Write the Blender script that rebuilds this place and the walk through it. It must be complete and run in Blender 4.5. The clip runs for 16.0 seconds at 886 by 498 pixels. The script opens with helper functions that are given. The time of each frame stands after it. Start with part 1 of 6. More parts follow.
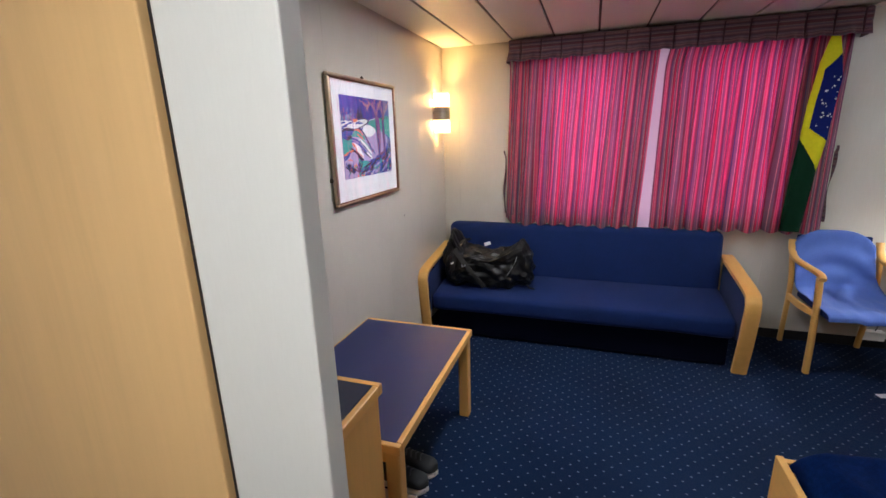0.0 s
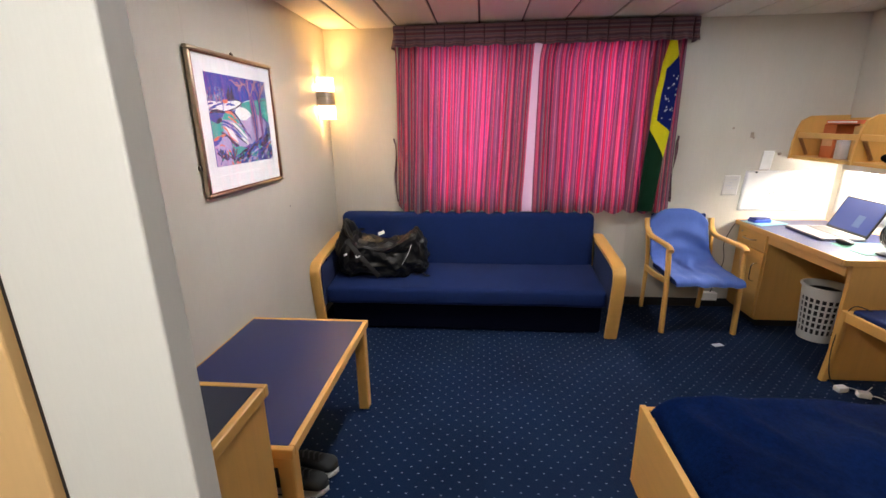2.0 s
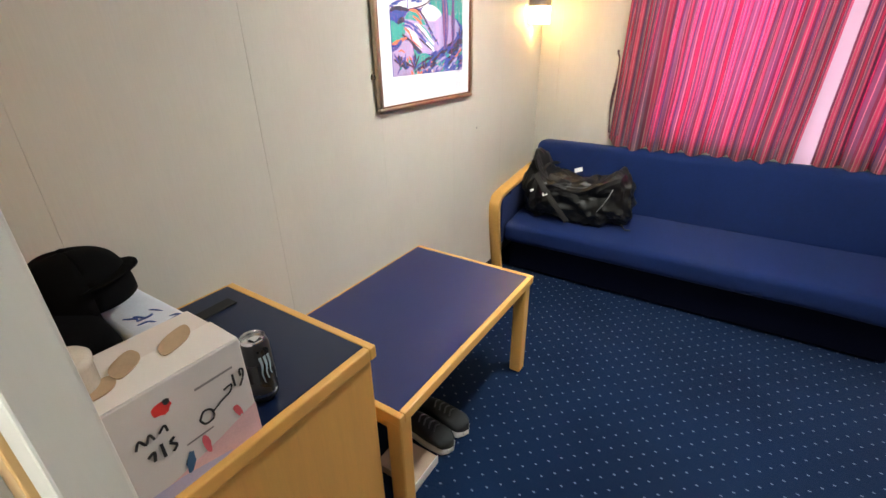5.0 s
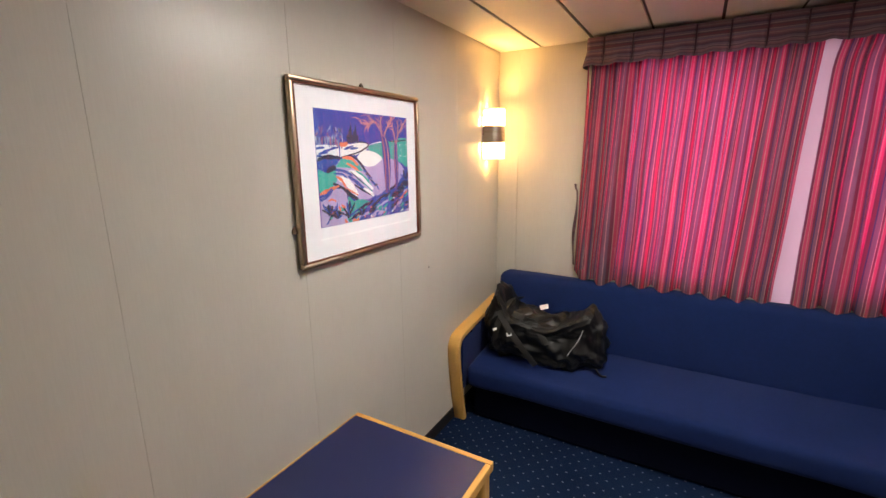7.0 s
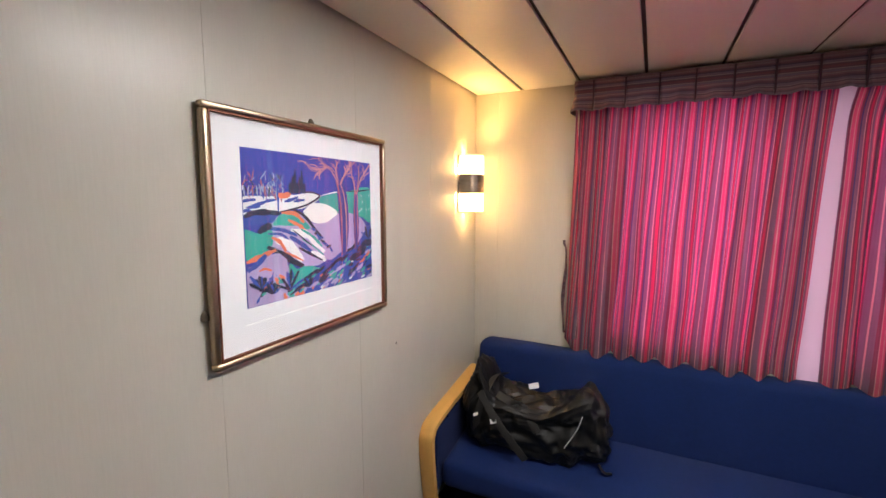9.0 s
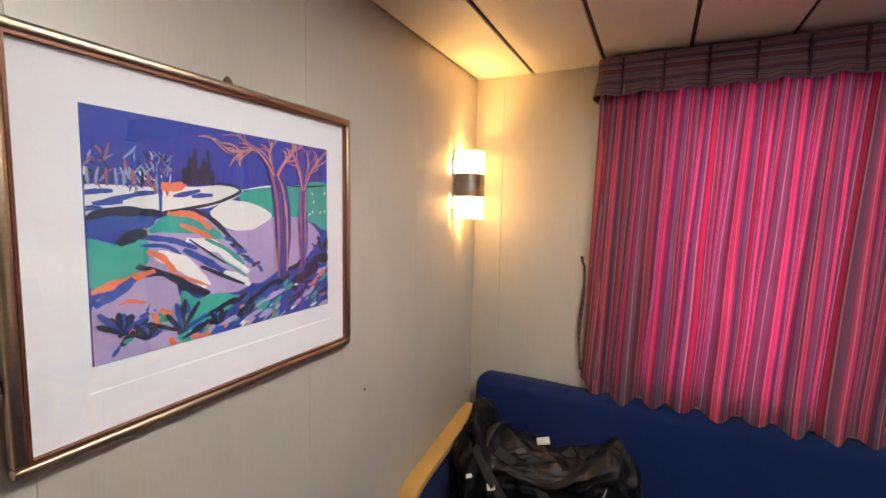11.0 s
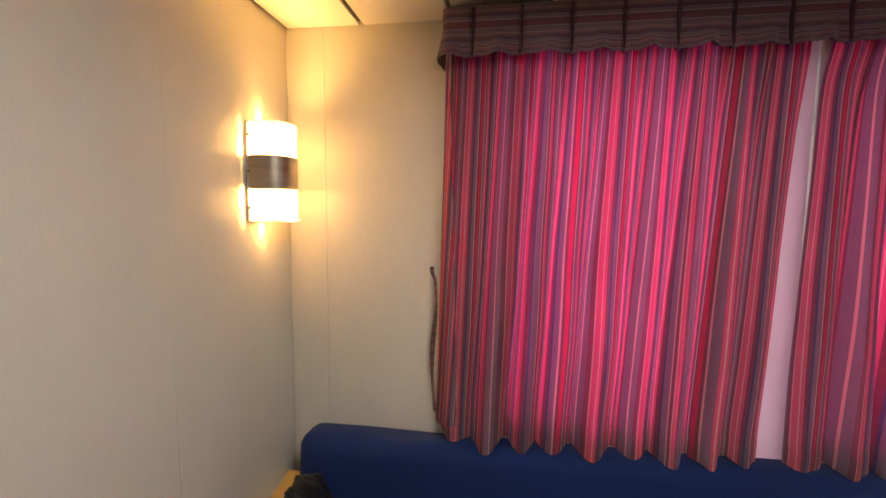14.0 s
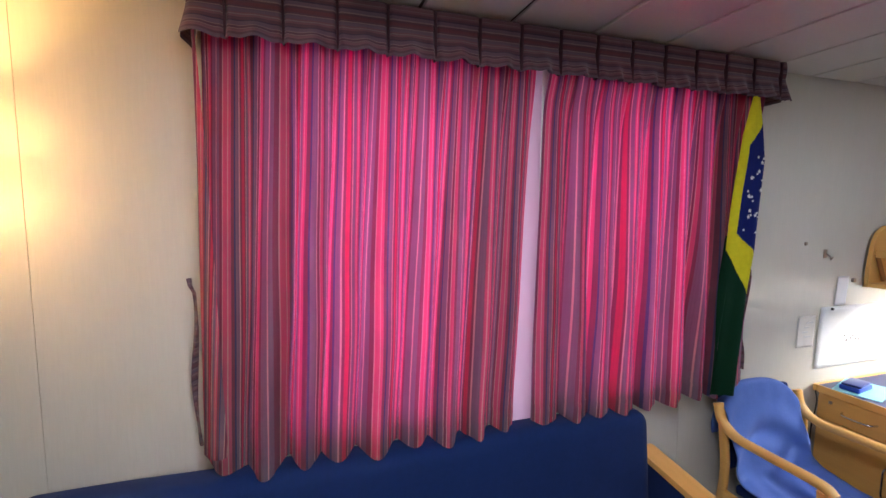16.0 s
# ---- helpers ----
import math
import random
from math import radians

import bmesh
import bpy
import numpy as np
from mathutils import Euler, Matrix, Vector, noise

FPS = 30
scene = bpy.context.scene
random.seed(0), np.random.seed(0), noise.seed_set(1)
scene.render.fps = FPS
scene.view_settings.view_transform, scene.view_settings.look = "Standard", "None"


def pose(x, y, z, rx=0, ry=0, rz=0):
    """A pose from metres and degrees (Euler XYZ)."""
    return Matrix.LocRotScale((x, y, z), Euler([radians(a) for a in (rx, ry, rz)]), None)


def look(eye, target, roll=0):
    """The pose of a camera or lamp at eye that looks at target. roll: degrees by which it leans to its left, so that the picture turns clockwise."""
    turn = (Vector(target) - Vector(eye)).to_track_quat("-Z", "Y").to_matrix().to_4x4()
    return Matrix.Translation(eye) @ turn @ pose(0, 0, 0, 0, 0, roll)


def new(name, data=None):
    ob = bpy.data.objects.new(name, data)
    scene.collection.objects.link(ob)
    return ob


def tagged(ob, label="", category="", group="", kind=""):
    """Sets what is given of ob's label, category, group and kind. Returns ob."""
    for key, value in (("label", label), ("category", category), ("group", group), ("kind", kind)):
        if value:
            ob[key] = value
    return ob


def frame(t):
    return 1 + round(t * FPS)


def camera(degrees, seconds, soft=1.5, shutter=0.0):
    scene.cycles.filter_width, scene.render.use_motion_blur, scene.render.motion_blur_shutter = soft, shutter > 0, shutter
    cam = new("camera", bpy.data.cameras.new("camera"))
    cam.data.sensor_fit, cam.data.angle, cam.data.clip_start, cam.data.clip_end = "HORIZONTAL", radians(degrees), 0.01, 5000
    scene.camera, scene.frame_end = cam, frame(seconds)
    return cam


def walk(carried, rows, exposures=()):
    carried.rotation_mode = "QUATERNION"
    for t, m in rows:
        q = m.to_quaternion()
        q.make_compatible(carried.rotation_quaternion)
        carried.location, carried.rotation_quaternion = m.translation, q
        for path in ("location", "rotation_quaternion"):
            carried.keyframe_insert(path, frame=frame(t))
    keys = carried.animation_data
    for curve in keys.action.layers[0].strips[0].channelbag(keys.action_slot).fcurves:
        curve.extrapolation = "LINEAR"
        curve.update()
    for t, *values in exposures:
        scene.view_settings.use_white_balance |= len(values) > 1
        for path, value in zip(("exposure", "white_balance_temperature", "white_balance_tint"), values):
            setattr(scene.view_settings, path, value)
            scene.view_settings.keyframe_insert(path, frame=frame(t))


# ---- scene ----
cam = camera(91.2, 16.0)
PATH = [
    (0, (1.167, 0.066, 1.496), (0.538, 1.895, 0.987), -1.7),
    (0.5, (1.189, 0.076, 1.486), (0.775, 1.966, 0.978), -1.1),
    (1, (1.194, 0.06, 1.493), (0.912, 1.973, 0.983), -0.2),
    (1.5, (1.182, 0.057, 1.489), (0.979, 1.978, 0.973), -0.3),
    (2, (1.191, 0.092, 1.468), (1.019, 2.005, 0.913), -0.8),
    (2.5, (1.223, 0.205, 1.45), (0.865, 2.074, 0.834), -1.1),
    (3, (1.259, 0.338, 1.427), (0.52, 2.055, 0.717), -0.0),
    (3.5, (1.215, 0.445, 1.399), (0.293, 2.012, 0.566), -0.0),
    (3.7, (1.205, 0.472, 1.399), (0.25, 2.003, 0.536), 0.0),
    (5.8, (1.173, 0.575, 1.454), (0.177, 2.085, 0.6), -0.9),
    (6, (1.165, 0.615, 1.489), (0.187, 2.179, 0.718), -0.7),
    (6.5, (1.156, 0.775, 1.516), (0.147, 2.422, 0.996), -0.9),
    (7, (1.13, 0.887, 1.539), (0.148, 2.577, 1.114), -0.7),
    (7.5, (1.053, 0.989, 1.55), (0.069, 2.705, 1.255), -0.5),
    (8, (0.974, 1.063, 1.564), (0.015, 2.803, 1.329), -0.3),
    (8.5, (0.936, 1.121, 1.554), (0.029, 2.891, 1.346), -0.4),
    (9, (0.924, 1.216, 1.565), (0.059, 3.006, 1.344), 0.0),
    (9.2, (0.936, 1.275, 1.56), (0.059, 3.061, 1.355), -0.1),
    (11.3, (0.775, 1.663, 1.547), (-0.094, 3.455, 1.369), 1.3),
    (11.5, (0.773, 1.7, 1.55), (-0.003, 3.534, 1.363), 1.2),
    (12, (0.816, 1.845, 1.53), (0.214, 3.745, 1.36), 0.3),
    (12.5, (0.847, 1.946, 1.543), (0.273, 3.854, 1.375), 0.3),
    (13, (0.824, 2.014, 1.545), (0.288, 3.933, 1.377), 0.1),
    (13.5, (0.773, 2.061, 1.554), (0.29, 3.995, 1.388), 0.1),
    (14, (0.745, 2.123, 1.553), (0.468, 4.094, 1.366), 0.5),
    (14.5, (0.754, 2.18, 1.56), (0.804, 4.168, 1.352), 1.0),
    (15, (0.805, 2.186, 1.563), (1.113, 4.15, 1.35), 1.4),
    (15.5, (0.822, 2.176, 1.56), (1.318, 4.104, 1.367), 1.2),
    (16, (0.828, 2.161, 1.565), (1.429, 4.059, 1.372), 0.4),
]
walk(cam, [(t, look(eye, target, roll)) for t, eye, target, roll in PATH],
     [(0, 0.04, 5900, 10), (1.0, 0.25, 6200, 10), (2, 0.26, 6400, 10), (2.5, 0.36, 6500, 10), (3.0, 0.52, 6600, 9), (3.7, 0.76, 6450, 5), (5.8, 0.76, 6400, 3), (6.5, 0.21, 6650, 8), (7.5, 0.12, 6800, 10),
      (9.2, 0.04, 6400, 10), (11.4, -0.29, 6900, 10), (12, -0.23, 7400, 10), (13.5, -0.27, 7200, 10), (15, -0.25, 6250, 10), (15.5, -0.16, 5750, 10), (16, 0.06, 5650, 10)])

# ---- world and lights ----
world = bpy.data.worlds.new("sky")
scene.world = world
world.use_nodes = True
wn = world.node_tree
sky = wn.nodes.new("ShaderNodeTexSky")
sky.sky_type = "NISHITA"
sky.sun_disc = False
sky.sun_elevation, sky.sun_rotation = radians(35), radians(20)
wn.links.new(sky.outputs[0], wn.nodes["Background"].inputs[0])
wn.nodes["Background"].inputs[1].default_value = 0.1

WINDOW_WATTS = 17.0      # daylight behind the drawn blind
BULB_WATTS = 23.0         # each of the two bulbs in the wall lamp
CEILING_GLOW = 60.0      # ceiling light diffusers
DESK_GLOW = 330.0         # tube under the shelf


def lamp(name, kind, at, watts, colour, size=0.1, size_y=None, turn=(0, 0, 0)):
    data = bpy.data.lights.new(name, kind)
    data.energy, data.color = watts, colour
    if kind == "AREA":
        data.shape, data.size, data.size_y = "RECTANGLE", size, size_y or size
    else:
        data.shadow_soft_size = size
    ob = new(name, data)
    ob.matrix_basis = pose(*at, *turn)
    return ob


# the third, narrow lamp is added to brighten the gap between the curtains
for x, wide, z, tall in ((1.07, 0.60, 1.415, 1.10), (2.03, 0.60, 1.415, 1.10), (1.565, 0.18, 1.38, 1.34)):
    lamp("daylight", "AREA", (x, 3.74, z), WINDOW_WATTS * (wide / 0.51 if wide > 0.3 else 0.14), (0.93, 0.93, 1.0), wide, tall, (-90, 0, 0))
for z in (1.735, 1.575):
    lamp("bulb", "POINT", (0.062, 3.378, z), BULB_WATTS, (1.0, 0.54, 0.17), 0.028)

# ---- room ----
LEFT, RIGHT, FRONT, BACK, TOP = 0.0, 3.80, 3.56, -1.0, 2.15

# ---- materials ----


def nodes_of(name):
    m = bpy.data.materials.new(name)
    m.use_nodes = True
    n = m.node_tree.nodes
    return m, n, m.node_tree.links, n["Principled BSDF"]


def coords(n, l, scale=(1, 1, 1), source="Object"):
    tc = n.new("ShaderNodeTexCoord")
    mp = n.new("ShaderNodeMapping")
    mp.inputs["Scale"].default_value = scale
    l.new(tc.outputs[source], mp.inputs[0])
    return mp.outputs[0]


def noise_of(n, l, vec, scale, detail=4.0, rough=0.55):
    t = n.new("ShaderNodeTexNoise")
    t.inputs["Scale"].default_value, t.inputs["Detail"].default_value, t.inputs["Roughness"].default_value = scale, detail, rough
    l.new(vec, t.inputs["Vector"])
    return t.outputs["Fac"]


def ramp(n, l, fac, stops, mode="LINEAR"):
    r = n.new("ShaderNodeValToRGB")
    r.color_ramp.interpolation = mode
    el = r.color_ramp.elements
    while len(el) < len(stops):
        el.new(0.5)
    for e, (p, c) in zip(el, stops):
        e.position, e.color = p, (*c, 1)
    l.new(fac, r.inputs[0])
    return r.outputs[0]


def mix(n, l, a, b, fac, mode="MIX"):
    m = n.new("ShaderNodeMix")
    m.data_type, m.blend_type = "RGBA", mode
    for sock, v in ((m.inputs[6], a), (m.inputs[7], b), (m.inputs[0], fac)):
        if isinstance(v, tuple):
            sock.default_value = (*v, 1)
        elif isinstance(v, (int, float)):
            sock.default_value = v
        else:
            l.new(v, sock)
    return m.outputs[2]


def calc(n, l, op, a, b=0.0, c=0.0):
    m = n.new("ShaderNodeMath")
    m.operation = op
    for sock, v in zip(m.inputs, (a, b, c)):
        if isinstance(v, (int, float)):
            sock.default_value = v
        else:
            l.new(v, sock)
    return m.outputs[0]


def bump(n, l, b, height, strength, dist=0.002):
    bp = n.new("ShaderNodeBump")
    bp.inputs["Strength"].default_value, bp.inputs["Distance"].default_value = strength, dist
    l.new(height, bp.inputs["Height"])
    l.new(bp.outputs[0], b.inputs["Normal"])


def shade(c, k):
    return tuple(min(1.0, v * k) for v in c)


def surface(name, colour, rough=0.5, metal=0.0, coarse=4.0, fine=120.0, vary=0.12, relief=0.15, scale=(1, 1, 1), sheen=0.0, gloss=0.5):
    """A plain surface with blotches, grain and slight relief."""
    m, n, l, b = nodes_of(name)
    v = coords(n, l, scale)
    big, small = noise_of(n, l, v, coarse, 3), noise_of(n, l, v, fine, 2)
    tone = calc(n, l, "ADD", calc(n, l, "MULTIPLY", big, 0.65), calc(n, l, "MULTIPLY", small, 0.35))
    l.new(ramp(n, l, tone, [(0.3, shade(colour, 1 - vary)), (0.7, shade(colour, 1 + vary))]), b.inputs["Base Color"])
    l.new(calc(n, l, "ADD", calc(n, l, "MULTIPLY", big, 0.16), rough - 0.08), b.inputs["Roughness"])
    b.inputs["Metallic"].default_value = metal
    b.inputs["Specular IOR Level"].default_value = gloss
    b.inputs["Sheen Weight"].default_value = sheen
    if relief:
        bump(n, l, b, small, relief, 0.001)
    return m


def wood(name, colour, axis, rough=0.38, coarse=1.0):
    """Pale lacquered beech with its grain along an axis."""
    m, n, l, b = nodes_of(name)
    long = [26.0 * coarse, 26.0 * coarse, 26.0 * coarse]
    long["xyz".index(axis)] = 1.6 * coarse
    v = coords(n, l, tuple(long))
    grain, fleck = noise_of(n, l, v, 1.3, 6, 0.65), noise_of(n, l, v, 9.0, 3, 0.6)
    cloud = noise_of(n, l, coords(n, l, (2.2, 2.2, 2.2)), 1.0, 2)
    t = calc(n, l, "ADD", calc(n, l, "MULTIPLY", grain, 0.6), calc(n, l, "MULTIPLY", fleck, 0.25))
    t = calc(n, l, "ADD", t, calc(n, l, "MULTIPLY", cloud, 0.15))
    l.new(ramp(n, l, t, [(0.30, shade(colour, 0.91)), (0.5, colour), (0.72, shade(colour, 1.07))]), b.inputs["Base Color"])
    l.new(calc(n, l, "ADD", calc(n, l, "MULTIPLY", cloud, 0.2), rough - 0.1), b.inputs["Roughness"])
    bump(n, l, b, fleck, 0.06, 0.001)
    return m


def fabric(name, colour, rough=0.9, weave=900.0, vary=0.18, sheen=0.25, relief=0.3, gloss=0.2):
    m, n, l, b = nodes_of(name)
    v = coords(n, l)
    worn, fuzz, thread = noise_of(n, l, v, 3.0, 3), noise_of(n, l, v, 60.0, 3), noise_of(n, l, v, weave, 1)
    t = calc(n, l, "ADD", calc(n, l, "MULTIPLY", worn, 0.5), calc(n, l, "MULTIPLY", fuzz, 0.3))
    t = calc(n, l, "ADD", t, calc(n, l, "MULTIPLY", thread, 0.2))
    l.new(ramp(n, l, t, [(0.3, shade(colour, 1 - vary)), (0.7, shade(colour, 1 + vary))]), b.inputs["Base Color"])
    b.inputs["Roughness"].default_value = rough
    b.inputs["Sheen Weight"].default_value = sheen
    b.inputs["Specular IOR Level"].default_value = gloss
    bump(n, l, b, calc(n, l, "ADD", fuzz, thread), relief, 0.001)
    return m


def carpet_material():
    """Navy loop pile with a small pale fleck on a diagonal lattice."""
    m, n, l, b = nodes_of("carpet")
    tc = n.new("ShaderNodeTexCoord")
    sp = n.new("ShaderNodeSeparateXYZ")
    wob = n.new("ShaderNodeVectorMath")
    wob.operation = "MULTIPLY_ADD"
    wn_ = n.new("ShaderNodeTexNoise")
    wn_.inputs["Scale"].default_value = 9.0
    l.new(tc.outputs["Object"], wn_.inputs["Vector"])
    l.new(wn_.outputs["Color"], wob.inputs[0])
    wob.inputs[1].default_value = (0.008, 0.008, 0.0)
    l.new(tc.outputs["Object"], wob.inputs[2])
    l.new(wob.outputs[0], sp.inputs[0])
    x, y = sp.outputs[0], sp.outputs[1]
    pitch = 0.0728
    u = calc(n, l, "DIVIDE", calc(n, l, "ADD", x, y), pitch)
    v = calc(n, l, "DIVIDE", calc(n, l, "SUBTRACT", x, y), pitch)
    fu = calc(n, l, "SUBTRACT", calc(n, l, "FRACT", calc(n, l, "ADD", u, 0.27)), 0.5)
    fv = calc(n, l, "SUBTRACT", calc(n, l, "FRACT", calc(n, l, "ADD", v, 100.05)), 0.5)
    a = calc(n, l, "ADD", fu, fv)
    c = calc(n, l, "SUBTRACT", fu, fv)
    r = calc(n, l, "ADD", calc(n, l, "POWER", calc(n, l, "MULTIPLY", calc(n, l, "ABSOLUTE", a), 0.75), 2.0), calc(n, l, "POWER", calc(n, l, "MULTIPLY", calc(n, l, "ABSOLUTE", c), 1.25), 2.0))
    vec = coords(n, l)
    pile, soil, tuft = noise_of(n, l, vec, 420.0, 2), noise_of(n, l, vec, 2.2, 4), noise_of(n, l, vec, 90.0, 2)
    dot = calc(n, l, "LESS_THAN", calc(n, l, "ADD", r, calc(n, l, "MULTIPLY", calc(n, l, "SUBTRACT", tuft, 0.5), 0.025)), 0.0125)
    base = ramp(n, l, calc(n, l, "ADD", calc(n, l, "MULTIPLY", soil, 0.55), calc(n, l, "MULTIPLY", pile, 0.45)), [(0.3, (0.0021, 0.0084, 0.029)), (0.7, (0.0062, 0.0198, 0.059))])
    l.new(mix(n, l, base, (0.22, 0.25, 0.33), calc(n, l, "MULTIPLY", dot, 0.58)), b.inputs["Base Color"])
    b.inputs["Roughness"].default_value = 0.95
    b.inputs["Specular IOR Level"].default_value = 0.1
    b.inputs["Sheen Weight"].default_value = 0.02
    bump(n, l, b, calc(n, l, "ADD", pile, calc(n, l, "MULTIPLY", tuft, 0.6)), 0.7, 0.003)
    return m


def wall_material():
    """Off-white vinyl-faced steel panel with a fine upright texture."""
    m, n, l, b = nodes_of("wall_panel")
    stripe = noise_of(n, l, coords(n, l, (1, 1, 0.05)), 260.0, 3)
    worn, smear = noise_of(n, l, coords(n, l), 1.7, 4), noise_of(n, l, coords(n, l, (1, 1, 0.35)), 7.0, 3)
    t = calc(n, l, "ADD", calc(n, l, "MULTIPLY", stripe, 0.3), calc(n, l, "ADD", calc(n, l, "MULTIPLY", worn, 0.4), calc(n, l, "MULTIPLY", smear, 0.3)))
    l.new(ramp(n, l, t, [(0.3, (0.545, 0.52, 0.455)), (0.7, (0.635, 0.605, 0.54))]), b.inputs["Base Color"])
    l.new(calc(n, l, "ADD", calc(n, l, "MULTIPLY", smear, 0.14), 0.27), b.inputs["Roughness"])
    bump(n, l, b, stripe, 0.16, 0.0006)
    return m


STRIPES = [(0.00, "mauve"), (0.08, "sand"), (0.095, "mauve"), (0.145, "plum"), (0.195, "sand"), (0.207, "rose"), (0.262, "sand"), (0.274, "rose"),
           (0.309, "plum"), (0.349, "navy"), (0.374, "mauve"), (0.429, "sand"), (0.446, "plum"), (0.479, "red"), (0.535, "plum"), (0.557, "sand"),
           (0.574, "mauve"), (0.634, "rose"), (0.664, "sand"), (0.676, "rose"), (0.716, "plum"), (0.766, "navy"), (0.788, "mauve"), (0.854, "sand"),
           (0.866, "plum"), (0.901, "sand"), (0.913, "rose"), (0.963, "plum")]
DYE = {"mauve": (0.46, 0.32, 0.42), "plum": (0.34, 0.165, 0.225), "rose": (0.60, 0.30, 0.35), "sand": (0.82, 0.60, 0.57), "navy": (0.13, 0.11, 0.21), "red": (0.45, 0.15, 0.19)}
CLEAR = {"mauve": (0.31, 0.050, 0.18), "plum": (0.36, 0.014, 0.10), "rose": (1.0, 0.014, 0.20), "sand": (0.95, 0.20, 0.36), "navy": (0.15, 0.06, 0.24), "red": (1.0, 0.004, 0.13)}


def striped_cloth(name, along="x", period=0.27, see_through=0.5, depth=1.0):
    """Woven striped curtain cloth; the stripe runs by the cloth's own width, kept in its UV map."""
    m, n, l, b = nodes_of(name)
    uv = n.new("ShaderNodeUVMap")
    sp = n.new("ShaderNodeSeparateXYZ")
    l.new(uv.outputs[0], sp.inputs[0])
    w = sp.outputs["XY".index("X" if along == "x" else "Y")]
    drift = n.new("ShaderNodeMapping")
    drift.inputs["Scale"].default_value = (1, 0, 0) if along == "x" else (0, 1, 0)
    l.new(uv.outputs[0], drift.inputs[0])
    uneven = calc(n, l, "MULTIPLY", noise_of(n, l, drift.outputs[0], 3.6, 2), 0.12 if along == "x" else 0.0)
    saw = calc(n, l, "FRACT", calc(n, l, "DIVIDE", calc(n, l, "ADD", w, uneven), period))
    half = len(STRIPES) // 2

    def bands(palette):
        first = ramp(n, l, saw, [(p, palette[c]) for p, c in STRIPES[:half]], "CONSTANT")
        second = ramp(n, l, saw, [(p, palette[c]) for p, c in STRIPES[half:]], "CONSTANT")
        both = mix(n, l, first, second, calc(n, l, "GREATER_THAN", saw, STRIPES[half][0]))
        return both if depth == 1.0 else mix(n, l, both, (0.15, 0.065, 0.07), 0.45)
    v = coords(n, l)
    thread, fade = noise_of(n, l, coords(n, l, (1, 1, 0.06)), 700.0, 2), noise_of(n, l, v, 5.0, 3)
    streak_map = n.new("ShaderNodeMapping")
    streak_map.inputs["Scale"].default_value = (150, 1.2, 1) if along == "x" else (2, 150, 1)
    l.new(uv.outputs[0], streak_map.inputs[0])
    streak = noise_of(n, l, streak_map.outputs[0], 1.0, 5, 0.7)
    blend = calc(n, l, "ADD", calc(n, l, "MULTIPLY", thread, 0.25), calc(n, l, "MULTIPLY", fade, 0.25))
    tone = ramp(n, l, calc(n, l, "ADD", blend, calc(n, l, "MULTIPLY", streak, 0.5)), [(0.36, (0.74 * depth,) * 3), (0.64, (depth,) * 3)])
    l.new(mix(n, l, bands(DYE), tone, 1.0, "MULTIPLY"), b.inputs["Base Color"])
    b.inputs["Roughness"].default_value = 0.85
    b.inputs["Specular IOR Level"].default_value = 0.15
    b.inputs["Sheen Weight"].default_value = 0.15
    bump(n, l, b, thread, 0.25, 0.0008)
    if see_through:
        tr = n.new("ShaderNodeBsdfTranslucent")
        l.new(mix(n, l, bands(CLEAR), tone, 1.0, "MULTIPLY"), tr.inputs[0])
        ms = n.new("ShaderNodeMixShader")
        ms.inputs[0].default_value = see_through
        l.new(b.outputs[0], ms.inputs[1])
        l.new(tr.outputs[0], ms.inputs[2])
        l.new(ms.outputs[0], n["Material Output"].inputs[0])
    return m


def thin_screen(name, front, back, share, clear=0.0):
    """A sheet that lets light through and spreads it; clear is the share let through unspread."""
    m, n, l, b = nodes_of(name)
    v = coords(n, l)
    l.new(ramp(n, l, noise_of(n, l, v, 8.0, 3), [(0.3, shade(front, 0.94)), (0.7, front)]), b.inputs["Base Color"])
    b.inputs["Roughness"].default_value = 0.6
    tr = n.new("ShaderNodeBsdfTranslucent")
    tr.inputs[0].default_value = (*back, 1)
    ms = n.new("ShaderNodeMixShader")
    ms.inputs[0].default_value = share
    l.new(b.outputs[0], ms.inputs[1])
    l.new(tr.outputs[0], ms.inputs[2])
    last = ms
    if clear:
        tp = n.new("ShaderNodeBsdfTransparent")
        last = n.new("ShaderNodeMixShader")
        last.inputs[0].default_value = clear
        l.new(ms.outputs[0], last.inputs[1])
        l.new(tp.outputs[0], last.inputs[2])
    l.new(last.outputs[0], n["Material Output"].inputs[0])
    return m


def glowing(name, colour, strength, base=(0.8, 0.8, 0.8)):
    m, n, l, b = nodes_of(name)
    b.inputs["Base Color"].default_value = (*base, 1)
    b.inputs["Emission Color"].default_value = (*colour, 1)
    b.inputs["Emission Strength"].default_value = strength
    b.inputs["Specular IOR Level"].default_value = 0.15
    return m


def clear_glass(name, rough=0.0):
    m, n, l, b = nodes_of(name)
    b.inputs["Base Color"].default_value = (1, 1, 1, 1)
    b.inputs["Roughness"].default_value = rough
    b.inputs["IOR"].default_value = 1.45
    b.inputs["Transmission Weight"].default_value = 1.0
    return m


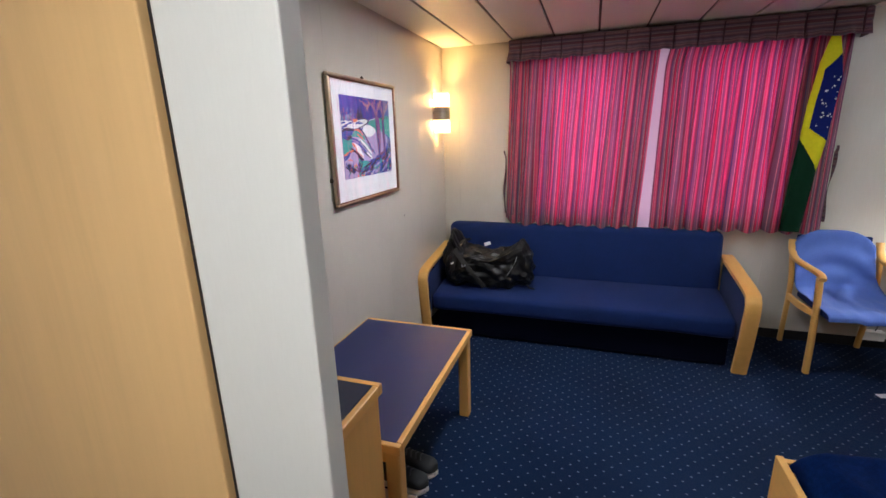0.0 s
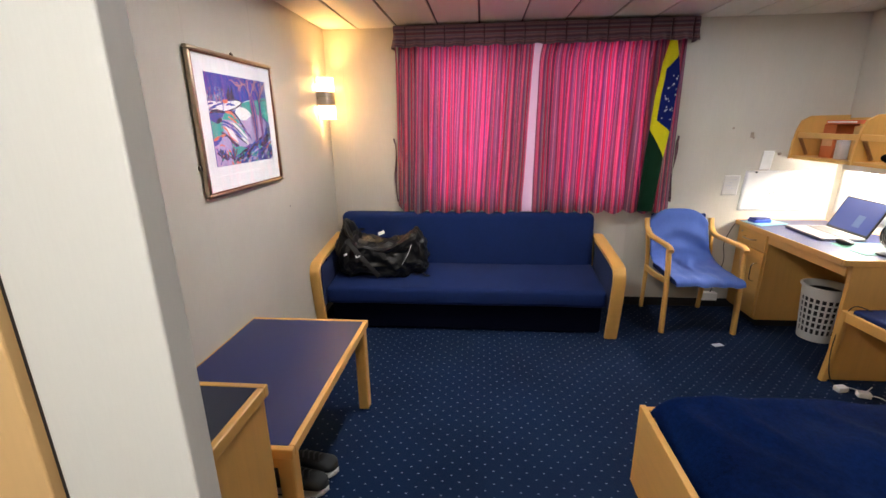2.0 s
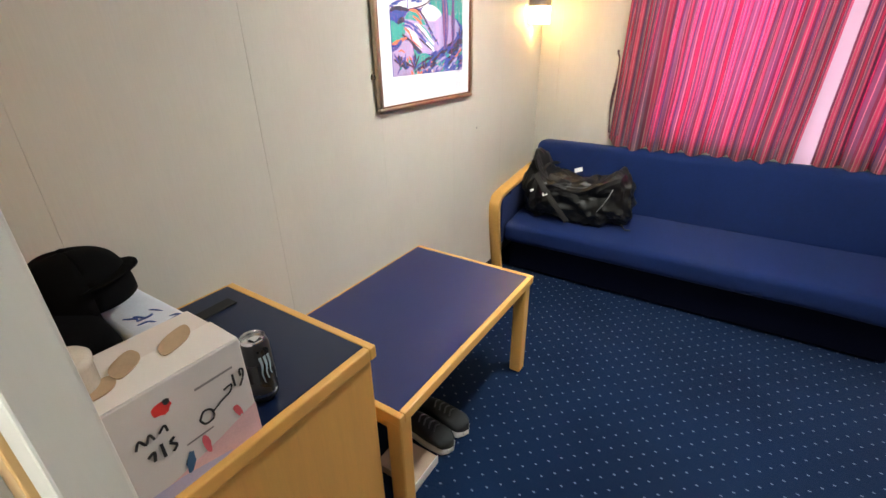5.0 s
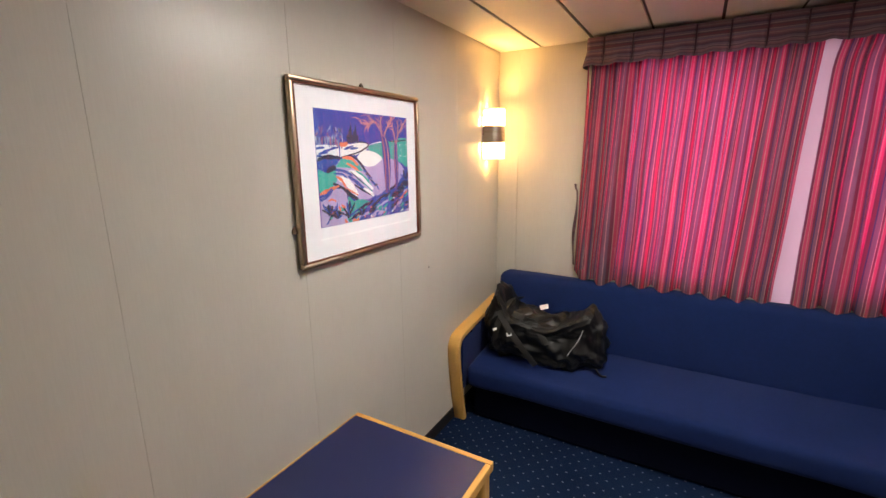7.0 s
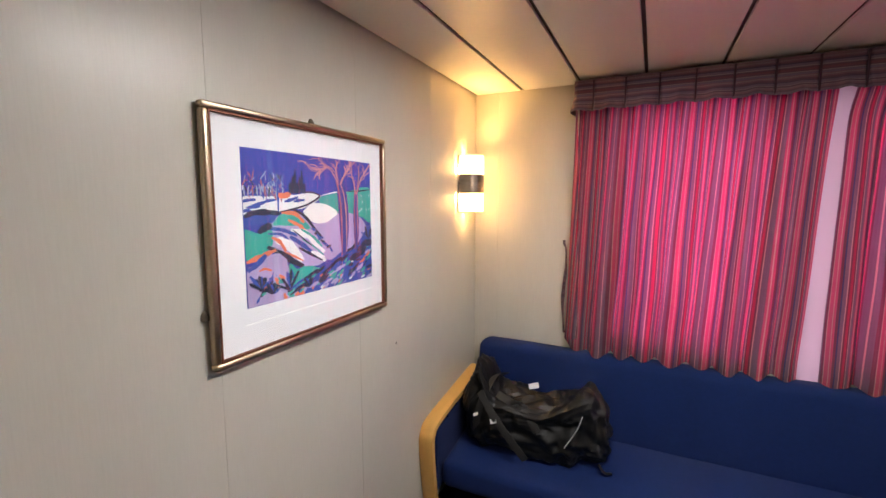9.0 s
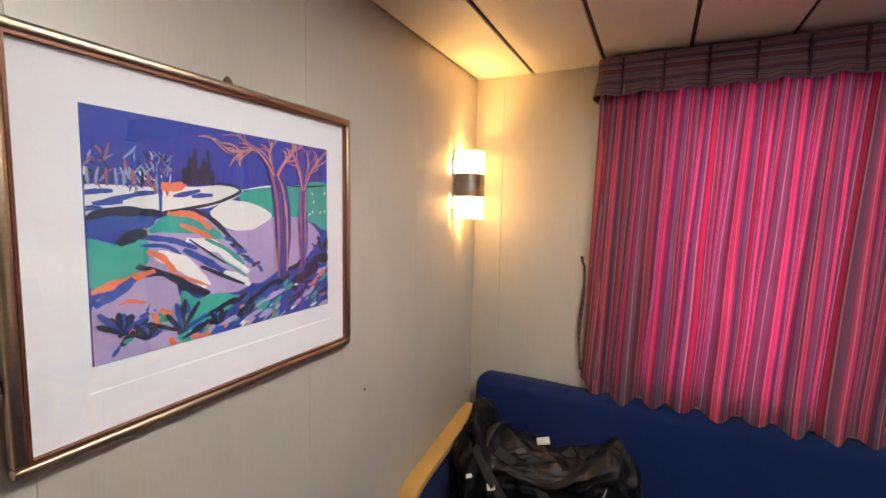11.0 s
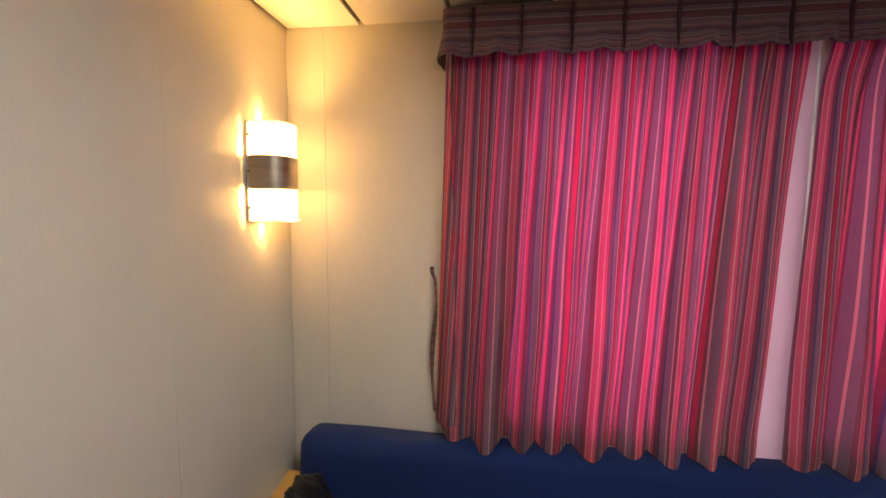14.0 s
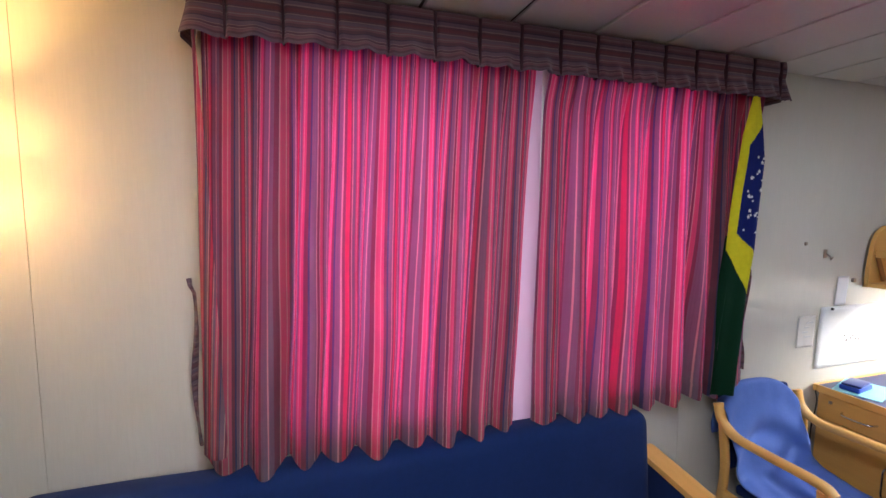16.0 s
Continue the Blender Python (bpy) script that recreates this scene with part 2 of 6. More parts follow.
BEECH = (0.70, 0.395, 0.108)
M = {
    "wall": wall_material(),
    "post": surface("post_face", (0.68, 0.67, 0.625), 0.45, coarse=3, fine=240, vary=0.03, relief=0.05, scale=(1, 1, 0.12)),
    "ceiling": surface("ceiling_panel", (0.72, 0.69, 0.635), 0.33, coarse=1.5, fine=60, vary=0.04, relief=0.03),
    "joint": surface("joint", (0.085, 0.072, 0.062), 0.6, vary=0.2),
    "carpet": carpet_material(),
    "skirting": surface("skirting", (0.012, 0.011, 0.012), 0.5, vary=0.25),
    "beech_x": wood("beech_x", BEECH, "x"),
    "beech_y": wood("beech_y", BEECH, "y"),
    "beech_z": wood("beech_z", BEECH, "z"),
    "door": wood("door_veneer", (0.72, 0.46, 0.20), "z", 0.36, 0.35),
    "laminate": surface("blue_laminate", (0.0120, 0.0185, 0.094), 0.34, coarse=2.5, fine=500, vary=0.10, relief=0.0, gloss=0.46),
    "dark_laminate": surface("dark_laminate", (0.0045, 0.0110, 0.038), 0.32, coarse=2.5, fine=500, vary=0.14, relief=0.10, gloss=0.34),
    "sofa": fabric("navy_upholstery", (0.0070, 0.0190, 0.092), sheen=0.05, gloss=0.14),
    # shade under the seat is put into this base colour
    "sofa_base": fabric("navy_base_shaded", (0.002, 0.003, 0.011), sheen=0.0, gloss=0.05),
    "blanket": fabric("navy_fleece", (0.0014, 0.0095, 0.054), weave=260.0, vary=0.7, sheen=0.0, relief=0.9, gloss=0.04),
    "cover": fabric("blue_cotton", (0.088, 0.155, 0.48), weave=700.0, vary=0.10, sheen=0.1, relief=0.12),
    "nylon": surface("black_nylon", (0.0050, 0.0050, 0.0056), 0.45, coarse=8, fine=600, vary=0.3, relief=0.25, gloss=0.38),
    "webbing": surface("webbing", (0.020, 0.018, 0.017), 0.6, coarse=30, fine=900, vary=0.3, relief=0.4),
    "felt": fabric("black_felt", (0.003, 0.003, 0.0035), sheen=0.0, gloss=0.06),
    "stripe": striped_cloth("curtain_cloth", "x", 0.27, 0.66),
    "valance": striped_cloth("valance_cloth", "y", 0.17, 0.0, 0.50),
    "blind": thin_screen("blind_cloth", (0.72, 0.57, 0.64), (0.90, 0.72, 0.82), 0.6),
    "shade_glass": thin_screen("opal_glass", (0.85, 0.84, 0.82), (1.0, 1.0, 1.0), 0.8, 0.035),
    "steel": surface("brushed_steel", (0.42, 0.36, 0.30), 0.33, metal=1.0, coarse=5, fine=300, vary=0.2, relief=0.1, scale=(1, 1, 8)),
    "chrome": surface("chrome", (0.62, 0.62, 0.63), 0.2, metal=1.0, vary=0.05, relief=0.0),
    "frame_metal": surface("frame_metal", (0.50, 0.40, 0.29), 0.36, metal=1.0, coarse=9, fine=200, vary=0.18, relief=0.06),
    "frame_lip": surface("frame_lip", (0.17, 0.055, 0.026), 0.4, metal=0.4, vary=0.2),
    "mount": surface("mount_board", (0.72, 0.715, 0.75), 0.8, coarse=3, fine=500, vary=0.02, relief=0.08),
    "glass": clear_glass("clear_glass"),
    "white": surface("white_paint", (0.78, 0.77, 0.74), 0.5, vary=0.05),
    "paper": surface("white_paper", (0.80, 0.80, 0.80), 0.75, coarse=20, fine=300, vary=0.04),
    "plastic": surface("white_plastic", (0.74, 0.73, 0.70), 0.4, vary=0.05),
    "black": surface("black_plastic", (0.012, 0.012, 0.013), 0.35, vary=0.2),
    "grey": surface("grey_plastic", (0.30, 0.30, 0.31), 0.45, vary=0.1),
    "silver": surface("laptop_shell", (0.50, 0.47, 0.45), 0.35, metal=0.7, vary=0.06),
    # weaker glow for the added, unseen far light
    "far_fill_glow": glowing("far_fill_diffuser", (0.97, 0.97, 1.0), 22.0),
    "ceiling_glow": glowing("ceiling_diffuser", (1.0, 0.965, 0.92), CEILING_GLOW),
    "tube": glowing("desk_tube", (1.0, 0.90, 0.76), DESK_GLOW),
}


def paint(name, colour, rough=0.6, vary=0.12):
    if name not in M:
        M[name] = surface(name, colour, rough, coarse=14, fine=250, vary=vary, relief=0.06)
    return M[name]


# ---- mesh helpers ----


def part(name, bm, material, parent=None, label="", smooth=False):
    """Links a bmesh, built in the world's metres, as one mesh under a thing or a part."""
    me = bpy.data.meshes.new(name)
    bmesh.ops.recalc_face_normals(bm, faces=bm.faces)
    bm.to_mesh(me)
    bm.free()
    for m in (material if isinstance(material, (list, tuple)) else [material]):
        me.materials.append(m)
    if smooth:
        me.polygons.foreach_set("use_smooth", [True] * len(me.polygons))
        me.set_sharp_from_angle(angle=radians(50))
    ob = new(name, me)
    if parent is not None:
        ob.parent = parent
        if parent.type == "EMPTY":
            ob.matrix_parent_inverse = parent.matrix_basis.inverted()
    return tagged(ob, label)


def thing(name, at, label, category, group="", kind=""):
    ob = new(name)
    ob.empty_display_size = 0.05
    ob.matrix_basis = Matrix.Translation(at)
    return tagged(ob, label, category, group, kind)


def block(bm, x0, x1, y0, y1, z0, z1, r=0.0, seg=2):
    """Adds a box, its edges rounded by r."""
    made = bmesh.ops.create_cube(bm, size=1.0, matrix=Matrix.LocRotScale(((x0 + x1) / 2, (y0 + y1) / 2, (z0 + z1) / 2), None, (abs(x1 - x0), abs(y1 - y0), abs(z1 - z0))))
    if r:
        vs = made["verts"]
        es = list({e for v in vs for e in v.link_edges})
        bmesh.ops.bevel(bm, geom=es, offset=r, segments=seg, affect="EDGES", profile=0.5)
    return bm


def box(x0, x1, y0, y1, z0, z1, r=0.0, seg=2):
    return block(bmesh.new(), x0, x1, y0, y1, z0, z1, r, seg)


def curve_points(pts, steps=6):
    """A smooth line through the given points."""
    p = [Vector(q) for q in pts]
    p = [2 * p[0] - p[1], *p, 2 * p[-1] - p[-2]]
    out = []
    for i in range(1, len(p) - 2):
        a, b, c, d = p[i - 1], p[i], p[i + 1], p[i + 2]
        for k in range(steps):
            t = k / steps
            out.append(0.5 * (2 * b + (c - a) * t + (2 * a - 5 * b + 4 * c - d) * t * t + (3 * b - a - 3 * c + d) * t ** 3))
    out.append(p[-2])
    return out


def sweep(bm, pts, w, h, side=(1, 0, 0), steps=6, sides=12, square=3.0, taper=None):
    """Sweeps a rounded section, w wide along side and h high, along a smooth line."""
    line = curve_points(pts, steps) if steps > 1 else [Vector(p) for p in pts]
    rings = []
    for i, p in enumerate(line):
        d = (line[min(i + 1, len(line) - 1)] - line[max(i - 1, 0)]).normalized()
        s = Vector(side)
        s = (s - d * s.dot(d)).normalized()
        u = d.cross(s).normalized()
        k = taper(i / (len(line) - 1)) if taper else 1.0
        ring = []
        for j in range(sides):
            a = 2 * math.pi * (j + 0.5) / sides
            ca, sa = math.cos(a), math.sin(a)
            q = (abs(ca) ** square + abs(sa) ** square) ** (-1 / square)
            ring.append(bm.verts.new(p + s * (ca * q * w / 2 * k) + u * (sa * q * h / 2 * k)))
        rings.append(ring)
    for a, b in zip(rings, rings[1:]):
        for j in range(sides):
            bm.faces.new((a[j], a[(j + 1) % sides], b[(j + 1) % sides], b[j]))
    bm.faces.new(rings[0])
    bm.faces.new(rings[-1])
    return bm


def lathe(bm, at, profile, sides=24, start=0.0, end=2 * math.pi):
    """Turns a profile of (radius, height) about an upright axis at a place."""
    full = end - start > 6.28
    rings = []
    for r, z in profile:
        rings.append([bm.verts.new((at[0] + r * math.cos(start + (end - start) * j / sides), at[1] + r * math.sin(start + (end - start) * j / sides), at[2] + z)) for j in range(sides if full else sides + 1)])
    for a, b in zip(rings, rings[1:]):
        for j in range(len(a) if full else len(a) - 1):
            k = (j + 1) % len(a)
            bm.faces.new((a[j], a[k], b[k], b[j]))
    return bm


def sheet(bm, f, nu, nv, uv=None):
    """A grid of f(u, v), u and v from 0 to 1; uv gives the cloth's own metres."""
    grid = [[bm.verts.new(f(i / nu, j / nv)) for i in range(nu + 1)] for j in range(nv + 1)]
    layer = bm.loops.layers.uv.verify() if uv else None
    for j in range(nv):
        for i in range(nu):
            fc = bm.faces.new((grid[j][i], grid[j][i + 1], grid[j + 1][i + 1], grid[j + 1][i]))
            if uv:
                for lp, (a, b) in zip(fc.loops, ((i, j), (i + 1, j), (i + 1, j + 1), (i, j + 1))):
                    lp[layer].uv = uv(a / nu, b / nv)
    return grid


def moved(bm, m):
    bmesh.ops.transform(bm, matrix=m, verts=bm.verts)
    return bm


def rough_up(bm, amount, scale, seed=0.0):
    bm.normal_update()
    for v in bm.verts:
        v.co += v.normal * amount * noise.noise(v.co * scale + Vector((seed, seed * 0.7, 0)))
    return bm

# ---- structure ----


def shell(name, *span, material="wall", label="", category="wall"):
    return tagged(part(name, box(*span), M[material]), label, category, kind="structure")


tagged(part("floor", box(LEFT - 0.5, RIGHT + 0.1, BACK - 0.1, FRONT + 0.3, -0.12, 0.0), M["carpet"]), "navy loop carpet with small pale flecks", "floor", kind="structure")

JOINTS = [0.79, 1.338, 1.895, 2.447, 2.997]
wall_left = shell("wall_left", LEFT - 0.12, LEFT - 0.003, 0.584, FRONT + 0.1, 0, TOP + 0.05, label="off-white vinyl-faced steel panel wall with upright seams")
for a, b in zip([0.584, *JOINTS], [*JOINTS, FRONT]):
    part("panel", box(LEFT - 0.003, LEFT, a + 0.00025, b - 0.00025, 0.0, TOP, 0.0004, 1), M["wall"], wall_left)
shell("wall_entry", -0.45, -0.35, BACK - 0.1, 0.584, 0, TOP + 0.05, label="plain off-white steel panel wall of the entrance")
wall_right = shell("wall_right", RIGHT, RIGHT + 0.1, BACK - 0.1, FRONT + 0.1, 0, TOP + 0.05, label="off-white vinyl-faced steel panel wall")
wall_back = shell("wall_back", -0.35, RIGHT, BACK - 0.1, BACK, 0, TOP + 0.05, label="plain off-white steel panel wall")

# the narrow middle opening is made up, a lit stand-in for plain wall
WINDOWS = [(0.76, 1.38, 0.86, 1.97), (1.475, 1.655, 0.70, 2.06), (1.72, 2.34, 0.86, 1.97)]
PIERS = [(0.135, 0.76), (1.38, 1.475), (1.655, 1.72), (2.34, RIGHT)]
core = bmesh.new()
for x0, x1 in [(LEFT - 0.012, 0.135)] + PIERS:
    block(core, x0, x1, FRONT + 0.003, FRONT + 0.16, 0, TOP + 0.05)
for x0, x1, WZ0, WZ1 in WINDOWS:
    block(core, x0, x1, FRONT + 0.003, FRONT + 0.16, 0, WZ0)
    block(core, x0, x1, FRONT + 0.003, FRONT + 0.16, WZ1, TOP + 0.05)
wall_front = tagged(part("wall_front", core, M["wall"]), "off-white steel panel wall with curtained windows", "wall", kind="structure")
for x0, x1, z0, z1 in [(0.0, 0.135, 0, TOP)] + [(a, b, 0, TOP) for a, b in PIERS] + [(a, b, 0, c) for a, b, c, d in WINDOWS] + [(a, b, d, TOP) for a, b, c, d in WINDOWS]:
    part("panel", box(x0 + 0.0005, x1 - 0.0005, FRONT, FRONT + 0.003, z0, z1, 0.0005, 1), M["wall"], wall_front)
for k, (x0, x1, WZ0, WZ1) in enumerate(WINDOWS):
    w = thing("window_%d" % (k + 1), ((x0 + x1) / 2, FRONT + 0.08, WZ0), "cabin window with a drawn pale blind; the narrow middle one is made up", "window", kind="structure")
    for n_, sp in (("frame_rail", (x0, x1, WZ0, WZ0 + 0.03)), ("frame_rail", (x0, x1, WZ1 - 0.03, WZ1)), ("frame_side", (x0, x0 + 0.03, WZ0 + 0.03, WZ1 - 0.03)), ("frame_side", (x1 - 0.03, x1, WZ0 + 0.03, WZ1 - 0.03))):
        part(n_, box(sp[0], sp[1], FRONT + 0.09, FRONT + 0.13, sp[2], sp[3], 0.004, 1), M["white"], w)
    pane = part("pane", box(x0 + 0.03, x1 - 0.03, FRONT + 0.107, FRONT + 0.113, WZ0 + 0.03, WZ1 - 0.03), M["glass"], w)
    pane.visible_shadow = False
    part("window_blind", box(x0 + 0.004, x1 - 0.004, FRONT + (0.03 if k == 1 else 0.075), FRONT + (0.032 if k == 1 else 0.077), WZ0 + 0.003, WZ1 - 0.003), M["blind"], w, "pale drawn blind lit from behind")

# ceiling: 300 mm panels running to the window, dark joints between them
cl = box(LEFT - 0.45, RIGHT + 0.1, BACK - 0.1, FRONT + 0.16, TOP + 0.014, TOP + 0.06)
for f_ in cl.faces:
    f_.material_index = 1
x = LEFT - 0.034
block(cl, -0.35, LEFT - 0.005, BACK, 0.57, TOP, TOP + 0.012, 0.0025, 1)
while x < RIGHT:
    n0 = len(cl.faces)
    block(cl, max(x, LEFT) + 0.0068, min(x + 0.3, RIGHT) - 0.0068, BACK, FRONT, TOP, TOP + 0.012, 0.0025, 1)
    x += 0.3
tagged(part("ceiling", cl, [M["ceiling"], M["joint"]]), "cream metal ceiling panels with dark joints", "ceiling", kind="structure")

bb = bmesh.new()
block(bb, LEFT, LEFT + 0.006, 0.60, FRONT, 0.0, 0.07, 0.002, 1)
tagged(part("baseboard", bb, M["skirting"]), "black vinyl skirting along the wall", "baseboard", kind="structure")
bb = box(LEFT + 0.006, RIGHT, FRONT - 0.006, FRONT, 0.0, 0.07, 0.002, 1)
tagged(part("baseboard", bb, M["skirting"]), "black vinyl skirting under the window", "baseboard", kind="structure")

# partition beside the entrance: veneered leaf, black gasket, pale post
tagged(part("wall_partition", box(0.612, 0.8095, 0.5385, 0.583, 0.0, TOP, 0.003, 2), M["post"]), "pale textured end post of the entrance partition", "wall", kind="structure")
part_gap = tagged(part("trim", box(0.600, 0.6115, 0.545, 0.578, 0.0, TOP), M["skirting"]), "black rubber gasket in the joint of the partition", "trim", kind="structure")
door_1 = tagged(part("door_1", box(-0.34, 0.5995, 0.529, 0.580, 0.0, TOP - 0.002, 0.003, 2), M["door"]), "smooth pale beech veneer door leaf", "door", kind="structure")

# ---- ceiling lights ----


def ceiling_light(x, y, glow="ceiling_glow"):
    t = thing("ceiling_light", (x, y, TOP), "recessed oblong ceiling light with a white diffuser", "ceiling light", "ceiling lights")
    bm = bmesh.new()
    for x0, x1, y0, y1 in ((-0.125, -0.105, -0.32, 0.32), (0.105, 0.125, -0.32, 0.32), (-0.105, 0.105, -0.32, -0.30), (-0.105, 0.105, 0.30, 0.32)):
        block(bm, x + x0, x + x1, y + y0, y + y1, TOP - 0.006, TOP + 0.002, 0.002, 1)
    part("frame", bm, M["white"], t)
    part("diffuser", box(x - 0.104, x + 0.104, y - 0.299, y + 0.299, TOP - 0.004, TOP - 0.001), M[glow], t, "glowing white diffuser")


ceiling_light(1.01, 2.27)
# unseen light, added to brighten the right side of the room
ceiling_light(3.11, 2.40, "far_fill_glow")
ceiling_light(1.01, -0.42)

# ---- sofa ----


def sofa():
    t = thing("sofa", (1.07, 3.25, 0), "long navy upholstered sofa with beech arms, below the window", "sofa")
    part("base", box(0.10, 2.05, 3.00, 3.46, 0.012, 0.235, 0.012), M["sofa_base"], t, "navy fabric base darkened for the shade under the seat")
    bm = box(0.074, 2.066, 2.945, 3.45, 0.215, 0.345, 0.035, 4)
    bmesh.ops.subdivide_edges(bm, edges=[e for e in bm.edges if abs((e.verts[0].co - e.verts[1].co).x) > 1], cuts=40)
    for v in bm.verts:
        v.co.z += 0.055 * max(0, (v.co.y - 2.97) / 0.45) * (1 if v.co.z > 0.28 else 0)
        v.co.z += 0.006 * noise.noise(v.co * 3.1)
        v.co.y += 0.006 * noise.noise(v.co * 2.3 + Vector((5, 0, 0)))
    part("seat", bm, M["sofa"], t, smooth=True)
    bm = box(0.076, 2.062, -0.075, 0.075, 0.0, 0.44, 0.05, 5)
    bmesh.ops.subdivide_edges(bm, edges=[e for e in bm.edges if abs((e.verts[0].co - e.verts[1].co).x) > 1], cuts=40)
    for v in bm.verts:
        v.co.y += 0.008 * noise.noise(v.co * 2.7)
        v.co.z += 0.006 * noise.noise(v.co * 2.1 + Vector((3, 1, 0)))
    part("backrest", moved(bm, Matrix.Translation((0, 3.452, 0.355)) @ Matrix.Rotation(radians(-5), 4, "X")), M["sofa"], t, smooth=True)
    for x, aw in ((0.037, 0.070), (2.108, 0.082)):
        bm = bmesh.new()
        sweep(bm, [(x, 2.948, 0.0), (x, 2.902, 0.25), (x, 2.880, 0.44), (x, 2.894, 0.502), (x, 2.948, 0.534), (x, 3.2, 0.568), (x, 3.38, 0.59), (x, 3.50, 0.603)], aw, 0.036, steps=6, sides=16, square=7)
        part("arm", bm, M["beech_y"], t, "bent beech arm and front leg", smooth=True)
        part("leg", box(x - 0.03, x + 0.03, 3.46, 3.50, 0.0, 0.575, 0.006), M["beech_z"], t, "beech rear leg")
        s = 1 if x < 1 else -1
        bm = bmesh.new()
        for a, b, z in ((2.930, 3.05, 0.510), (3.05, 3.15, 0.53), (3.15, 3.25, 0.545), (3.25, 3.35, 0.56), (3.35, 3.455, 0.575)):
            block(bm, x - 0.022, x + 0.03 * s, a, b, 0.20, z)
        part("side_panel", bm, M["sofa"], t, "navy upholstered side panel")
    return t


sofa()

# ---- low table ----


def edged_top(t, x0, x1, y0, y1, z, laminate, thick=0.028, lip=0.022):
    part("top_panel", box(x0 + 0.008, x1 - lip, y0 + lip, y1 - lip, z - thick + 0.004, z - 0.001), M[laminate], t, "satin laminate surface")
    for n_, sp, mt in (("front_edge", (x1 - lip, x1, y0 + lip, y1 - lip), "beech_y"), ("rear_edge", (x0, x0 + 0.008, y0 + lip, y1 - lip), "beech_y"), ("end_edge", (x0, x1, y0, y0 + lip), "beech_x"), ("end_edge", (x0, x1, y1 - lip, y1), "beech_x")):
        part(n_, box(*sp, z - thick - 0.008, z, 0.004 if n_ != "rear_edge" else 0.002), M[mt], t, "rounded beech edging")


def low_table():
    t = thing("low_table", (0.31, 1.63, 0), "low blue-topped table with beech edges and legs", "table")
    edged_top(t, 0.001, 0.614, 1.169, 2.108, 0.497, "laminate")
    for x in (0.035, 0.579):
        for y in (1.204, 2.071):
            part("leg", box(x - 0.027, x + 0.027, y - 0.027, y + 0.027, 0.0, 0.461, 0.008), M["beech_z"], t)
    for y in (1.204, 2.071):
        part("rail", box(0.062, 0.55, y - 0.011, y + 0.011, 0.405, 0.461), M["beech_x"], t)
    part("rail", box(0.024, 0.046, 1.231, 2.044, 0.405, 0.461), M["beech_y"], t)


low_table()


def fridge_cabinet():
    t = thing("cabinet", (0.3, 0.86, 0), "beech cabinet with a dark laminate top, beside the table", "cabinet")
    part("body", box(0.012, 0.555, 0.60, 1.127, 0.06, 0.722, 0.003), M["beech_z"], t)
    part("plinth", box(0.03, 0.525, 0.62, 1.11, 0.0, 0.06), M["skirting"], t, "black recessed plinth")
    part("door", box(0.557, 0.576, 0.604, 1.123, 0.07, 0.716, 0.004), M["beech_z"], t, "plain beech door")
    edged_top(t, 0.008, 0.586, 0.592, 1.135, 0.757, "dark_laminate")
    for z in (0.28, 0.62):
        part("hinge", box(0.552, 0.564, 1.127, 1.133, z - 0.025, z + 0.025, 0.002, 1), M["chrome"], t, "small metal hinge")


fridge_cabinet()

# ---- bed ----


def bed():
    t = thing("bed", (2.8, 1.13, 0), "beech bed made up with a navy fleece blanket", "bed")
    part("footboard", box(1.812, 1.836, 0.66, 1.60, 0.055, 0.412, 0.004), M["beech_y"], t)
    part("headboard", box(3.765, 3.79, 0.66, 1.60, 0.055, 0.75, 0.004), M["beech_y"], t)
    for y in (0.66, 1.576):
        part("side_rail", box(1.837, 3.764, y, y + 0.024, 0.16, 0.405, 0.004), M["beech_x"], t)
    for x in (1.85, 3.72):
        for y in (0.69, 1.54):
            part("leg", box(x, x + 0.04, y - 0.02, y + 0.02, 0.0, 0.16, 0.004), M["beech_z"], t)
    part("mattress", box(1.85, 3.755, 0.70, 1.565, 0.20, 0.405, 0.04, 3), M["white"], t)

    def drape(u, v):
        x = 1.842 + u * 1.90
        y = 0.69 + v * 0.905
        edge = min(1.0, max(0.0, (x - 1.842) / 0.10))
        side = min(1.0, max(0.0, (1.595 - y) / 0.06))
        z = 0.475 - 0.085 * (1 - edge) ** 2 - 0.05 * (1 - side) ** 2
        z += 0.034 * noise.noise(Vector((x * 3.2, y * 3.6, 1))) + 0.024 * (1 - 2 * abs(noise.noise(Vector((x * 5 + y * 3, y * 2.5, 8))))) + 0.007 * noise.noise(Vector((x * 9, y * 7, 4)))
        return (x, y, z)
    bm = bmesh.new()
    sheet(bm, drape, 90, 44)
    b = part("blanket", bm, M["blanket"], t, "rumpled navy fleece blanket", smooth=True)
    so = b.modifiers.new("thick", "SOLIDIFY")
    so.thickness, so.offset = 0.022, -1


bed()

# ---- curtains and valance ----


